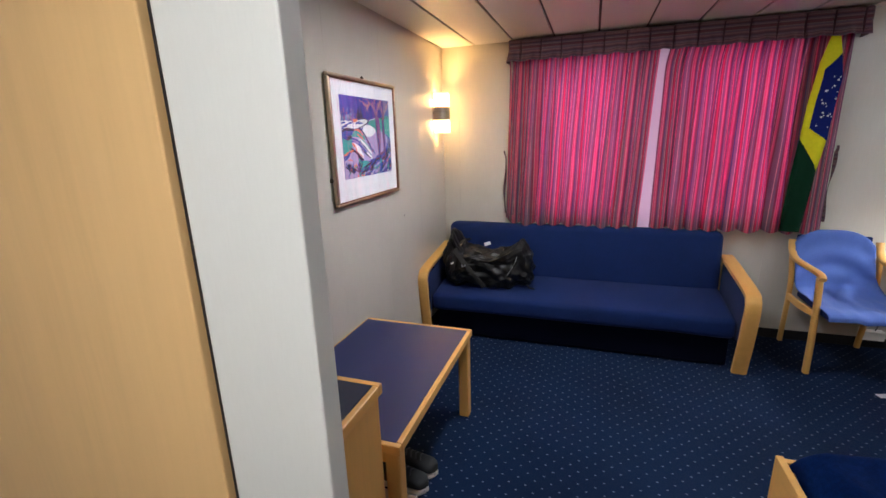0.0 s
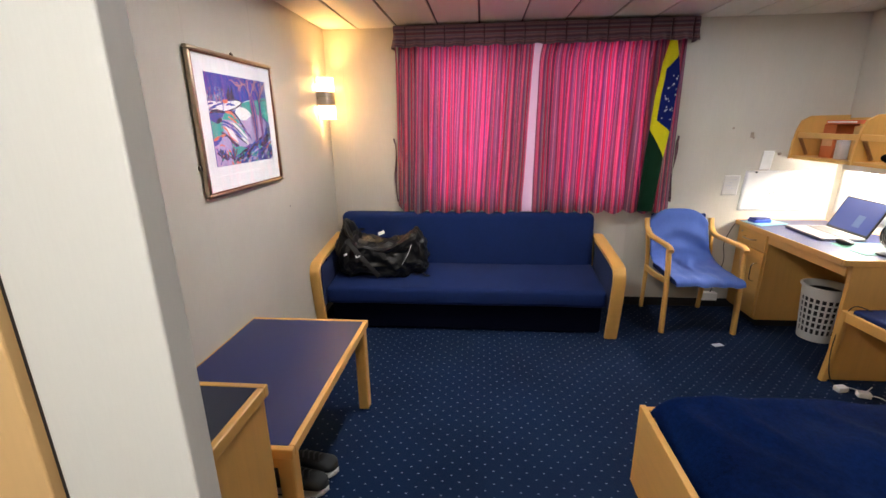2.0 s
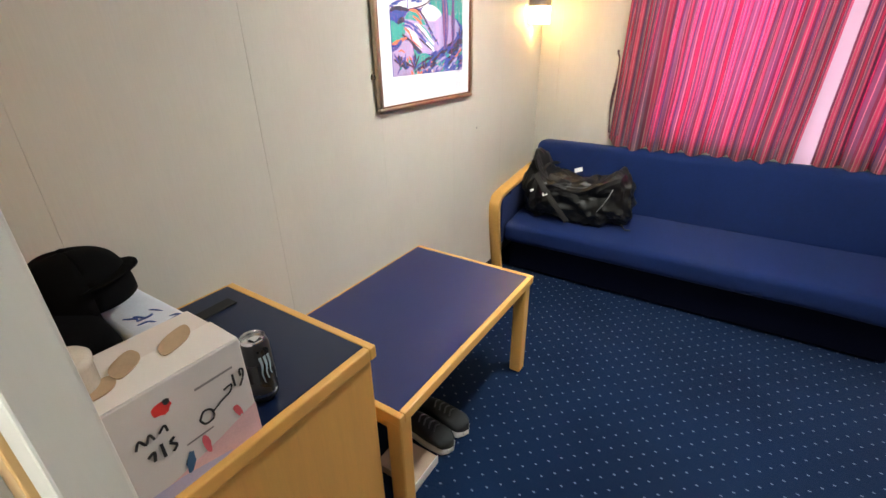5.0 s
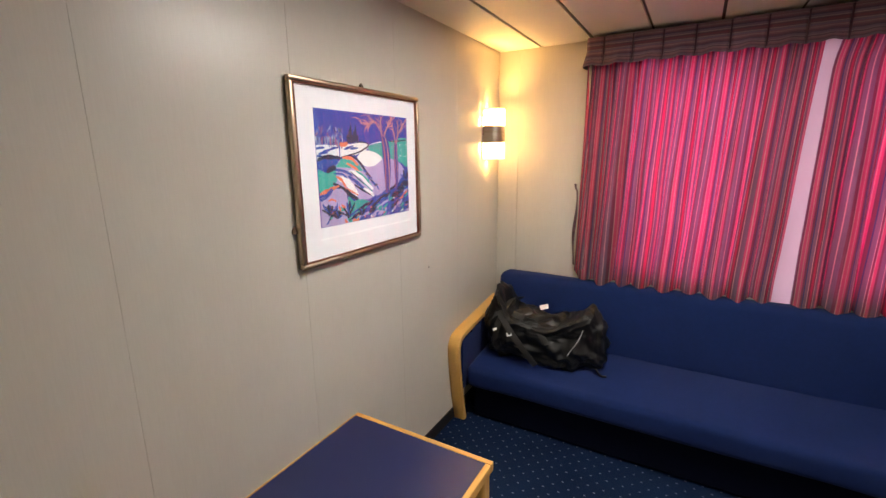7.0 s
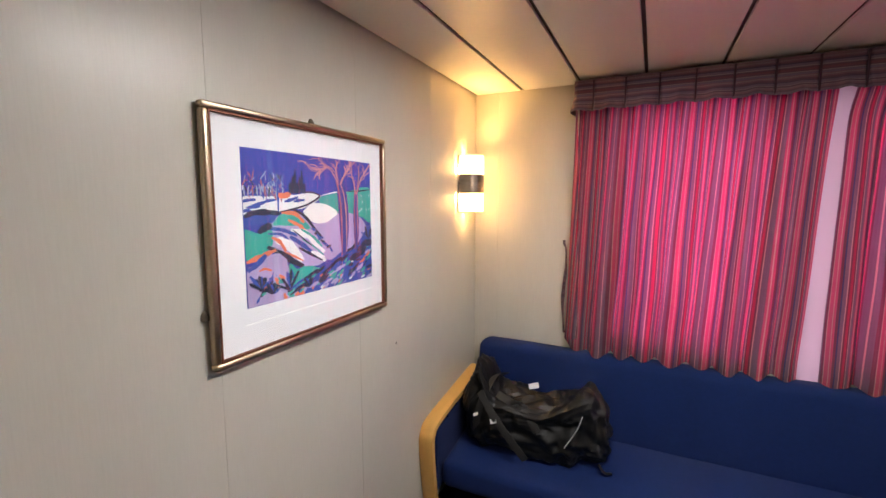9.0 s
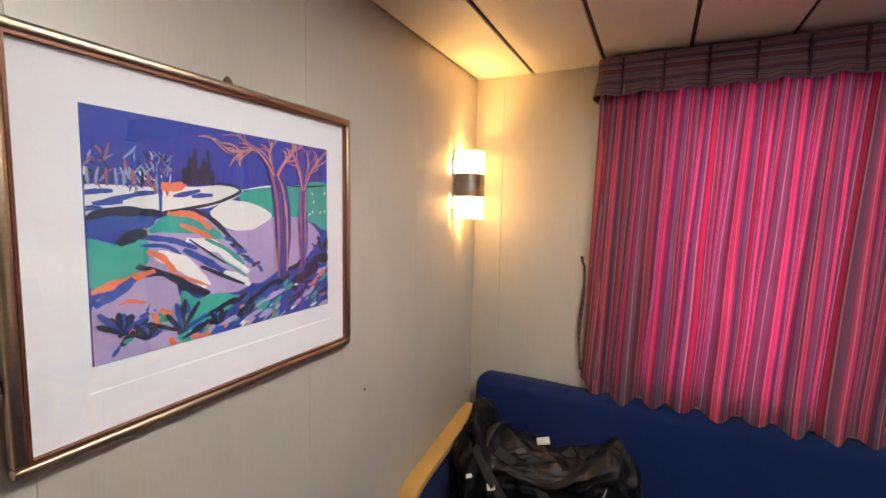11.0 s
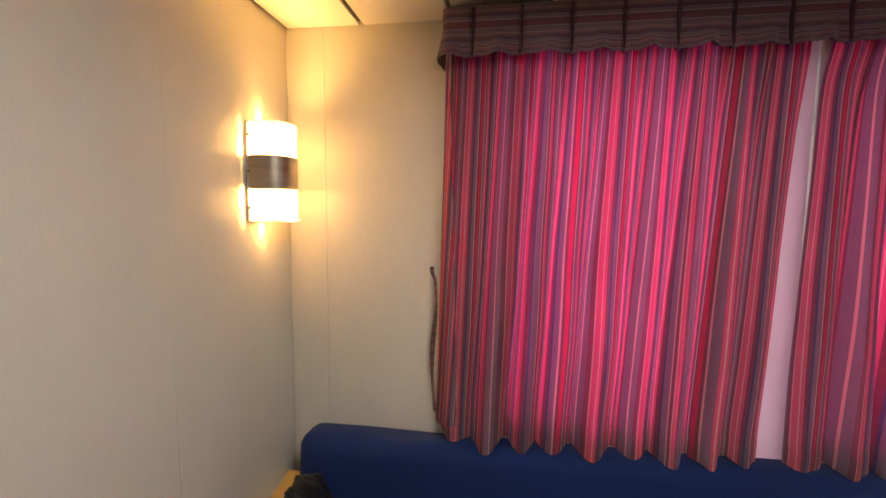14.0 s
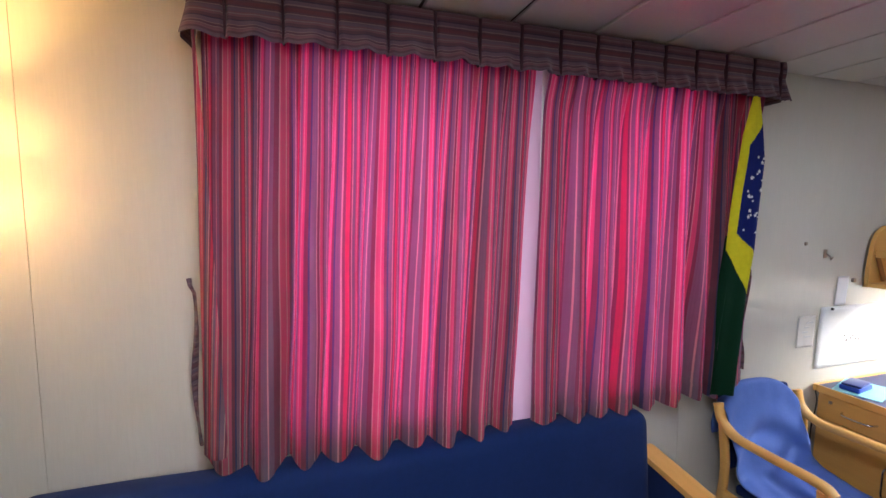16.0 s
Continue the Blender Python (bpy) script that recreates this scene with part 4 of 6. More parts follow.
    for k in range(46):
        u = rnd.uniform(0.50, 0.99)
        ink = ("lilac", "black", "teal", "blue", "lilac", "orange", "cream")[k % 7]
        small = 0.5 if ink in ("orange", "cream") else 1.0
        dab(ink, u, rnd.uniform(0.01, 0.06 + 0.34 * (u - 0.40)), small * rnd.uniform(0.05, 0.10), small * rnd.uniform(0.018, 0.036), rnd.uniform(0.1, 0.9))
    for k in range(8):
        dab("black", 0.80 + 0.025 * k, 0.20 + 0.016 * k + rnd.uniform(-0.02, 0.03), 0.085, 0.045, rnd.uniform(0.1, 0.8))
    for cu, cv, n_, reach in ((0.075, 0.11, 8, 0.13), (0.262, 0.06, 6, 0.17), (0.15, 0.06, 6, 0.09), (0.40, 0.05, 6, 0.09), (0.955, 0.34, 7, 0.12)):
        for k in range(n_):
            a = 0.5 + 2.1 * k / (n_ - 1) + rnd.uniform(-0.12, 0.12)
            r = reach * rnd.uniform(0.6, 1.0)
            stroke("leaf_blade", "black" if k % 3 else "blue", [(cu, cv), (cu + r * 0.45 * math.cos(a), cv + r * 0.6 * math.sin(a)), (cu + r * 0.75 * math.cos(a), cv + r * math.sin(a))], 0.020)
    # the two bare trees
    for pts, w in (([(0.712, 0.235), (0.716, 0.45), (0.712, 0.62), (0.695, 0.76), (0.672, 0.83)], 0.092), ([(0.83, 0.27), (0.835, 0.45), (0.833, 0.60), (0.838, 0.75)], 0.056)):
        stroke("trunk", "violet", pts, w, 0.25)
        stroke("trunk_light", "rust", [(p[0] - w * 0.26, p[1]) for p in pts], w * 0.16, 0.8)
        stroke("trunk_light", "bark", [(p[0] + w * 0.24, p[1] * 0.9 + 0.05) for p in pts], w * 0.13, 0.8)

    def limb(pts, w, forks):
        stroke("limb", "bark", pts, w, 0.3)
        stroke("limb_shade", "violet", [(p[0] + w * 0.25, p[1] - w * 0.2) for p in pts], w * 0.35, 0.4)
        for k in range(forks):
            f = rnd.uniform(0.35, 0.98)
            i_ = min(len(pts) - 2, int(f * (len(pts) - 1)))
            g_ = f * (len(pts) - 1) - i_
            u, v = (pts[i_][m] + (pts[i_ + 1][m] - pts[i_][m]) * g_ for m in (0, 1))
            d = math.atan2(pts[i_ + 1][1] - pts[i_][1], pts[i_ + 1][0] - pts[i_][0]) + rnd.choice((-1, 1)) * rnd.uniform(0.4, 0.9)
            r = rnd.uniform(0.05, 0.10)
            stroke("twig", "bark", [(u, v), (u + r * 0.5 * math.cos(d), v + r * 0.6 * math.sin(d)), (u + r * math.cos(d + 0.2), v + r * math.sin(d + 0.2))], w * 0.34, 0.3)

    limb([(0.675, 0.80), (0.64, 0.875), (0.593, 0.925), (0.52, 0.905), (0.46, 0.90), (0.40, 0.95)], 0.026, 9)
    limb([(0.60, 0.925), (0.55, 0.95), (0.50, 0.985)], 0.014, 4)
    limb([(0.690, 0.80), (0.72, 0.86), (0.765, 0.92), (0.80, 0.985)], 0.026, 6)
    limb([(0.67, 0.83), (0.655, 0.91), (0.665, 0.985)], 0.016, 4)
    limb([(0.834, 0.73), (0.82, 0.82), (0.80, 0.89), (0.76, 0.96)], 0.020, 5)
    limb([(0.842, 0.73), (0.88, 0.83), (0.94, 0.92), (0.985, 0.985)], 0.020, 6)
    limb([(0.85, 0.78), (0.87, 0.88), (0.865, 0.97)], 0.012, 3)
    g = part("glazing", box(0.0195, 0.0215, Y0 + w_ + 0.004, Y1 - w_ - 0.004, Z0 + w_ + 0.004, Z1 - w_ - 0.004), M["glass"], t, "clear picture glass")
    g.visible_shadow = False
    for y, z in ((2.226, Z1 + 0.006), (Y0 - 0.006, 1.30)):
        bm = bmesh.new()
        lathe(bm, (0.004, y, z - 0.012), [(0.0005, 0), (0.010, 0.002), (0.009, 0.014), (0.004, 0.022), (0.0005, 0.024)], 12)
        part("fixing", bm, paint("aged_brass", (0.12, 0.09, 0.06), 0.5), t, "small dark metal wall fixing", smooth=True)


picture()

# ---- wall lamp ----


def wall_lamp():
    y, z0, z1, half, deep = 3.378, 1.508, 1.800, 0.078, 0.108
    t = thing("wall_lamp", (0, y, z0), "lit wall lamp, two opal glasses with a steel band between", "wall lamp")
    part("back_plate", box(0.0, 0.009, y - half, y + half, z0, z1, 0.002), M["chrome"], t, "pale metal back plate")

    def bow(bm, za, zb, out, thick=0.004):
        n_ = 20
        root = 0.0098 if out else 0.016
        rows = []
        for k in range(n_ + 1):
            a = -1 + 2 * k / n_
            e = (1 - abs(a) ** 2.6) ** (1 / 2.6) if abs(a) < 1 else 0.0
            rows.append((root + (deep - root + out) * e, y + a * (half + out)))
        inner = [(root + (px - root) * (1 - thick / 0.09), y + (py - y) * (1 - thick / half)) for px, py in rows]
        vs = [[bm.verts.new((px, py, zz)) for px, py in ring] for zz in (za, zb) for ring in (rows, inner)]
        lo_o, lo_i, hi_o, hi_i = vs
        for k in range(n_):
            for a, b, c, d in ((lo_o[k], lo_o[k + 1], hi_o[k + 1], hi_o[k]), (lo_i[k], lo_i[k + 1], hi_i[k + 1], hi_i[k]), (lo_o[k], lo_o[k + 1], lo_i[k + 1], lo_i[k]), (hi_o[k], hi_o[k + 1], hi_i[k + 1], hi_i[k])):
                bm.faces.new((a, b, c, d))
        return bm
    for za, zb in ((1.700, z1), (z0, 1.606)):
        part("shade", bow(bmesh.new(), za, zb, 0.0), M["shade_glass"], t, "glowing opal glass shade", smooth=True)
    part("band", bow(bmesh.new(), 1.605, 1.701, 0.002), M["steel"], t, "brushed steel band", smooth=True)
    for zz in (z1 - 0.006, z0 + 0.004):
        bm = bmesh.new()
        front = [(0.034, deep - 0.012, -half + 0.010, half - 0.010)] if zz < 1.7 else [(0.034, 0.057, -half + 0.008, half - 0.008), (0.057, 0.092, -half + 0.012, -0.056), (0.057, 0.092, 0.056, half - 0.012), (0.092, 0.097, -0.05, 0.05)]
        for a, b, c, d in (*front, (0.011, 0.034, -half + 0.006, -0.009), (0.011, 0.034, 0.009, half - 0.006)):
            block(bm, a, b, y + c, y + d, zz - 0.0015, zz + 0.0015)
        part("shade_cap", bm, M["shade_glass"], t, "opal glass closing plate")
    for zz in (1.76, 1.655, 1.55):
        bm = bmesh.new()
        sweep(bm, [(0.012, y - half - 0.004, zz), (0.012, y - half + 0.012, zz)], 0.008, 0.008, (1, 0, 0), 1, 10, 2.0)
        part("screw", bm, paint("aged_brass", (0.12, 0.09, 0.06)), t, "small side screw", smooth=True)
    for zz in (1.735, 1.575):
        bm = bmesh.new()
        sweep(bm, [(0.009, y, zz), (0.036, y, zz)], 0.022, 0.022, (0, 1, 0), 1, 12, 2.0)
        part("socket", bm, M["plastic"], t, "bulb socket", smooth=True)


wall_lamp()

# ---- duffel bag on the sofa ----


def superball(bm, centre, radii, nu=44, nv=26, power=2.6):
    def f(u, v):
        a, b = 2 * math.pi * u, math.pi * (v - 0.5) * 0.998
        s = lambda t: math.copysign(abs(t) ** (2 / power), t)
        return (centre[0] + radii[0] * s(math.cos(b)) * s(math.cos(a)), centre[1] + radii[1] * s(math.cos(b)) * s(math.sin(a)), centre[2] + radii[2] * s(math.sin(b)))
    sheet(bm, f, nu, nv)
    bmesh.ops.remove_doubles(bm, verts=bm.verts, dist=0.0006)
    return bm


def duffel():
    t = thing("duffel_bag", (0.44, 3.22, 0.36), "black nylon duffel bag slumped on the sofa seat", "bag")

    def slump(co):
        s = (co.x - 0.12) / 0.66
        if co.z > 0.5:
            co.z -= 0.075 * math.exp(-((s - 0.52) / 0.24) ** 2) * (co.z - 0.5) / 0.2
            co.z -= 0.03 * math.exp(-((s - 0.25) / 0.07) ** 2) * (co.z - 0.5) / 0.2
        if co.z > 0.45:
            co.z += 0.11 * math.exp(-((s - 0.10) / 0.12) ** 2) * (co.z - 0.45) / 0.25 + 0.03 * math.exp(-((s - 0.9) / 0.1) ** 2) * (co.z - 0.45) / 0.25
        co.y += 0.05 * (0.68 - co.z)
        co.y -= 0.06 * (s - 0.5) * -1 * 0.6
        return co
    bm = superball(bmesh.new(), (0.455, 3.205, 0.525), (0.335, 0.135, 0.178), 220, 120, 3.4)
    bm.normal_update()
    for v in bm.verts:
        co = v.co.copy()
        warp = Vector((noise.noise(co * 4), noise.noise(co * 4 + Vector((7, 0, 0))), 0)) * 0.12
        ridge = 1 - abs(noise.noise((co + warp) * 6.5 + Vector((0, 0, co.x * 3)))) * 2
        fine = 1 - abs(noise.noise((co + warp) * 15)) * 2
        crease = 1 - abs(noise.noise((co + warp) * 27 + Vector((3, 1, co.z * 9)))) * 2
        v.co = co + v.normal * (0.034 * (ridge - 0.55) + 0.016 * (fine - 0.5) + 0.007 * (crease - 0.5))
        slump(v.co)
        v.co.z = max(v.co.z, 0.366 + 0.055 * max(0, (v.co.y - 3.0) / 0.45) - 0.02)
    part("body", bm, M["nylon"], t, "creased black nylon body", smooth=True)
    for pts in ([(0.20, 3.085, 0.44), (0.215, 3.06, 0.55), (0.245, 3.09, 0.66), (0.27, 3.17, 0.715), (0.30, 3.25, 0.70)],
                [(0.22, 3.08, 0.66), (0.30, 3.035, 0.58), (0.37, 3.03, 0.50), (0.43, 3.045, 0.42), (0.45, 3.06, 0.385)],
                [(0.30, 3.10, 0.655), (0.37, 3.08, 0.64), (0.42, 3.10, 0.62), (0.47, 3.075, 0.57), (0.50, 3.07, 0.52)]):
        bm = bmesh.new()
        sweep(bm, pts, 0.034, 0.005, (0.75, 0.2, 0.35), 8, 8, 5)
        part("strap", bm, M["webbing"], t, "black webbing strap", smooth=True)
    bm = bmesh.new()
    sweep(bm, [(0.62, 3.075, 0.48), (0.67, 3.09, 0.57), (0.70, 3.13, 0.655), (0.735, 3.19, 0.675)], 0.009, 0.005, (0, 1, 0), 8, 8, 3)
    part("zip", bm, M["grey"], t, "grey zip", smooth=True)
    for (x, y, z), w, h, a in (((0.452, 3.185, 0.690), 0.050, 0.026, -0.35), ((0.305, 3.028, 0.555), 0.032, 0.022, -0.4), ((0.212, 3.045, 0.560), 0.026, 0.014, -0.5)):
        bm = bmesh.new()
        block(bm, -w / 2, w / 2, -0.0006, 0.0006, -h / 2, h / 2)
        moved(bm, Matrix.Translation((x, y, z)) @ Matrix.Rotation(a, 4, "Y") @ Matrix.Rotation(radians(-25), 4, "X"))
        part("tag", bm, M["paper"], t, "small white paper tag")
    bm = bmesh.new()
    sweep(bm, [(0.76, 3.14, 0.405), (0.785, 3.12, 0.385), (0.815, 3.13, 0.382)], 0.016, 0.008, (0, 1, 0), 6, 8, 3)
    part("strap_end", bm, M["black"], t, "black buckle end", smooth=True)


duffel()

# ---- armchair with blue cover ----


def armchair():
    t = thing("armchair", (2.745, 3.25, 0), "bentwood beech armchair with a loose blue cotton cover", "chair", "chairs in the cabin")
    sides = (((2.495, 3.06), (2.490, 3.06), (2.467, 3.485), (2.515, 3.53)), ((3.012, 3.06), (3.005, 3.06), (2.958, 3.485), (2.985, 3.535)))
    for (lx, ly), (ax, ay), (px, py), (rx, ry) in sides:
        bm = bmesh.new()
        sweep(bm, [(lx, ly, 0.0), (lx, ly + 0.008, 0.25), (lx, ly + 0.022, 0.45), (ax, ly + 0.034, 0.606)], 0.032, 0.040, (1, 0, 0), 6, 14, 4)
        part("front_leg", bm, M["beech_z"], t, smooth=True)
        bm = bmesh.new()
        sweep(bm, [(ax, ay, 0.606), (ax, ay + 0.05, 0.627), (ax + (px - ax) * 0.5, ay + 0.22, 0.634), (px, py - 0.09, 0.645), (px, py - 0.025, 0.685), (px, py, 0.752)], 0.042, 0.030, (1, 0, 0), 8, 14, 3.4)
        part("arm", bm, M["beech_y"], t, "curved beech arm", smooth=True)
        bm = bmesh.new()
        sweep(bm, [(px, py - 0.03, 0.67), ((px + rx) / 2, py - 0.03, 0.42), (rx, ry, 0.0)], 0.028, 0.036, (1, 0, 0), 8, 14, 4)
        part("rear_leg", bm, M["beech_z"], t, smooth=True)
        bm = bmesh.new()
        sweep(bm, [(lx, ly + 0.02, 0.385), ((lx + px) / 2, 3.25, 0.372), (px + 0.02, 3.44, 0.365)], 0.024, 0.046, (1, 0, 0), 6, 12, 4)
        part("side_rail", bm, M["beech_y"], t, smooth=True)
    part("seat", box(2.525, 2.975, 2.99, 3.43, 0.372, 0.415, 0.014, 3), M["sofa"], t, smooth=True)
    part("backrest", moved(box(2.505, 2.925, -0.016, 0.016, 0.0, 0.33, 0.012, 3), Matrix.Translation((0, 3.475, 0.455)) @ Matrix.Rotation(radians(-7), 4, "X")), M["sofa"], t, smooth=True)
    prof = curve_points([(0, 3.545, 0.60), (0, 3.545, 0.74), (0, 3.538, 0.80), (0, 3.512, 0.818), (0, 3.488, 0.80), (0, 3.466, 0.70), (0, 3.432, 0.56), (0, 3.40, 0.465), (0, 3.33, 0.436), (0, 3.15, 0.430), (0, 3.00, 0.432), (0, 2.958, 0.420), (0, 2.952, 0.392)], 5)

    def cover(u, v):
        i = v * (len(prof) - 1)
        k = min(int(i), len(prof) - 2)
        p = prof[k].lerp(prof[k + 1], i - k)
        back = min(1.0, max(0.0, (p.z - 0.45) / 0.1))
        s = 2 * u - 1
        half = 0.222 * back + 0.238 * (1 - back)
        centre = 2.702 * back + 2.738 * (1 - back)
        z, y = p.z, p.y
        if back > 0:
            z -= 0.085 * abs(s) ** 3.4 * max(0.0, (p.z - 0.62) / 0.2)
            y -= 0.028 * s * s * back
        swag = math.sin((z - 0.46) * 34 + 2.4 * s * s * 2) * math.exp(-((z - 0.60) / 0.11) ** 2) * (1 - 0.55 * abs(s)) * back
        y -= 0.017 * swag
        z += 0.006 * noise.noise(Vector((s * 3, y * 8, 2))) * (1 - back) + 0.010 * noise.noise(Vector((s * 2.2 + y * 5, y * 6 - s * 4, 7))) * (1 - back)
        y += 0.003 * noise.noise(Vector((s * 3.5, z * 9, 5))) * back
        x = centre + half * s + 0.010 * noise.noise(Vector((0, y * 6, s * 2 + z * 4))) * abs(s)
        return (x, y, z)
    bm = bmesh.new()
    sheet(bm, cover, 46, 110)
    c = part("cover", bm, M["cover"], t, "loose blue cotton cover with drape folds", smooth=True)
    so = c.modifiers.new("thick", "SOLIDIFY")
    so.thickness, so.offset = 0.003, 1
    t.matrix_basis = t.matrix_basis @ Matrix.Translation((-0.012, 0, 0)) @ Matrix.Diagonal((0.95, 1, 1, 1))


armchair()

# ---- desk corner ----


def desk():
    t = thing("desk", (3.47, 3.03, 0), "beech desk with a blue laminate top and drawers", "desk")
    edged_top(t, 3.15, 3.795, 2.495, 3.552, 0.73, "laminate", 0.026, 0.02)
    part("end_panel", box(3.20, 3.79, 2.50, 2.525, 0.0, 0.694, 0.003), M["beech_z"], t)
    part("carcass", box(3.20, 3.79, 3.20, 3.548, 0.05, 0.694, 0.003), M["beech_z"], t)
    part("plinth", box(3.23, 3.78, 3.215, 3.54, 0.0, 0.05), M["skirting"], t, "black recessed plinth")
    part("modesty_panel", box(3.765, 3.785, 2.525, 3.20, 0.25, 0.694), M["beech_y"], t)
    part("apron", box(3.19, 3.21, 2.525, 3.20, 0.63, 0.694, 0.003), M["beech_y"], t)
    for z0, z1, upright in ((0.565, 0.685, False), (0.065, 0.557, True)):
        d = part("drawer" if not upright else "door", box(3.181, 3.199, 3.206, 3.544, z0, z1, 0.004), M["beech_y"], t)
        bm = bmesh.new()
        if upright:
            sweep(bm, [(3.181, 3.26, 0.33), (3.150, 3.26, 0.345), (3.147, 3.26, 0.40), (3.150, 3.26, 0.455), (3.181, 3.26, 0.47)], 0.008, 0.008, (0, 1, 0), 6, 10, 2)
        else:
            sweep(bm, [(3.181, 3.31, 0.628), (3.152, 3.325, 0.626), (3.147, 3.375, 0.625), (3.152, 3.425, 0.626), (3.181, 3.44, 0.628)], 0.008, 0.008, (0, 0, 1), 6, 10, 2)
        part("handle", bm, M["chrome"], d, "bowed chrome handle", smooth=True)
    bm = bmesh.new()
    lathe(bm, (3.18, 3.49, 0.655), [(0.001, -0.007), (0.007, -0.006), (0.007, 0.006), (0.001, 0.007)], 12)
    part("lock", bm, M["steel"], t, "small round lock", smooth=True)


desk()


def wall_shelf():
    t = thing("wall_shelf", (3.6, 3.0, 1.19), "beech wall shelf with angled end panels, above the desk", "shelf")
    part("board", box(3.44, 3.795, 2.10, 3.54, 1.190, 1.210, 0.003), M["beech_y"], t)
    part("back_panel", box(3.785, 3.797, 2.10, 3.54, 1.21, 1.47), M["beech_y"], t)
    part("front_rail", box(3.452, 3.470, 2.12, 3.52, 1.335, 1.372, 0.004), M["beech_y"], t)
    for y in (3.535, 2.985, 2.43, 2.10):
        bm = bmesh.new()
        prof = [(3.785, 1.19), (3.43, 1.19), (3.436, 1.30), (3.452, 1.40), (3.475, 1.455), (3.53, 1.487), (3.785, 1.490)]
        a = [bm.verts.new((px, y - 0.009, pz)) for px, pz in prof]
        b = [bm.verts.new((px, y + 0.009, pz)) for px, pz in prof]
        bm.faces.new(a)
        bm.faces.new(b)
        for k in range(len(prof)):
            bm.faces.new((a[k], a[(k + 1) % len(prof)], b[(k + 1) % len(prof)], b[k]))
        part("end_panel", bm, M["beech_z"], t)
        part("brace", moved(box(-0.010, 0.010, -0.006, 0.006, -0.075, 0.075, 0.002, 1), Matrix.Translation((3.50, y - 0.016, 1.285)) @ Matrix.Rotation(radians(-28), 4, "Y")), paint("dark_beech", (0.34, 0.17, 0.06), 0.5), t, "darker wooden brace")
    f_ = thing("shelf_light", (3.68, 2.95, 1.16), "lit tube light fixed under the shelf", "light")
    part("housing", box(3.655, 3.735, 2.60, 3.32, 1.166, 1.189, 0.004), M["white"], f_)
    part("lip", box(3.646, 3.652, 2.60, 3.32, 1.130, 1.19), M["white"], f_, "white front shield")
    bm = bmesh.new()
    sweep(bm, [(3.695, 2.63, 1.150), (3.695, 3.29, 1.150)], 0.026, 0.026, (1, 0, 0), 1, 14, 2)
    part("tube", bm, M["tube"], f_, "glowing fluorescent tube", smooth=True)


wall_shelf()


def carton(name, x0, x1, y0, y1, z0, z1, colour, label, band=None):
    t = thing(name, ((x0 + x1) / 2, (y0 + y1) / 2, z0), label, "box")
    part("body", box(x0, x1, y0, y1, z0, z1, 0.003), paint(name + "_board", colour, 0.6), t)
    if band:
        part("label", box(x0 - 0.0008, x0, y0 + 0.01, y1 - 0.01, z0 + (z1 - z0) * 0.35, z0 + (z1 - z0) * 0.7), paint(name + "_label", band), t, "pale printed band")
    return t


carton("orange_carton", 3.52, 3.66, 3.27, 3.38, 1.211, 1.43, (0.62, 0.17, 0.05), "orange carton standing on the wall shelf", (0.7, 0.4, 0.2))
carton("brown_carton", 3.52, 3.70, 3.01, 3.13, 1.211, 1.42, (0.50, 0.30, 0.11), "brown carton standing on the wall shelf")
carton("white_carton", 3.50, 3.62, 3.17, 3.22, 1.211, 1.33, (0.70, 0.69, 0.70), "narrow white carton on the wall shelf")
carton("flat_red_packet", 3.50, 3.66, 3.08, 3.34, 1.432, 1.455, (0.70, 0.16, 0.06), "red and white packet lying on top of cartons", (0.8, 0.8, 0.8))
bm = superball(bmesh.new(), (3.56, 2.76, 1.243), (0.09, 0.13, 0.032), 30, 16, 2.6)
black_pouch = tagged(part("black_pouch", rough_up(bm, 0.012, 14), M["felt"], smooth=True), "small black pouch lying on the wall shelf", "pouch")
tagged(part("notebook", box(3.47, 3.66, 2.56, 2.72, 1.211, 1.226, 0.002, 1), M["paper"]), "white notebook lying flat on the wall shelf", "notebook")


def wall_paper(name, x0, x1, z0, z1, label, lines=0, lean=0.0, seed=1, stock="paper", pin=0.5):
    t = thing(name, ((x0 + x1) / 2, FRONT, z0), label, "paper", "papers on the wall")
    bm = bmesh.new()
    sheet(bm, lambda u, v: (x0 + (x1 - x0) * u + lean * v, FRONT - 0.004 - 0.006 * v * (0.4 + 0.6 * noise.noise(Vector((u * 2, v * 2, seed)))), z1 + (z0 - z1) * v), 14, 14)
    p = part("sheet", bm, M[stock], t, smooth=True)
    so = p.modifiers.new("thick", "SOLIDIFY")
    so.thickness = 0.0006
    rnd = random.Random(seed)
    for k in range(lines):
        z = z1 - (z1 - z0) * (0.2 + 0.6 * k / max(1, lines))
        a = x0 + (x1 - x0) * rnd.uniform(0.12, 0.4)
        part("print_line", box(a, a + (x1 - x0) * rnd.uniform(0.2, 0.45), FRONT - 0.0135, FRONT - 0.0125, z - 0.004, z + 0.004), paint("pale_ink", (0.58, 0.58, 0.60)), t, "faint printed line")
    if pin:
        px = x0 + (x1 - x0) * pin
        bm = bmesh.new()
        sweep(bm, [(px, FRONT, z1 - 0.012), (px, FRONT - 0.012, z1 - 0.012)], 0.013, 0.013, (1, 0, 0), 1, 10, 2)
        part("pin", bm, M["black"], t, "dark pin", smooth=True)
    return t


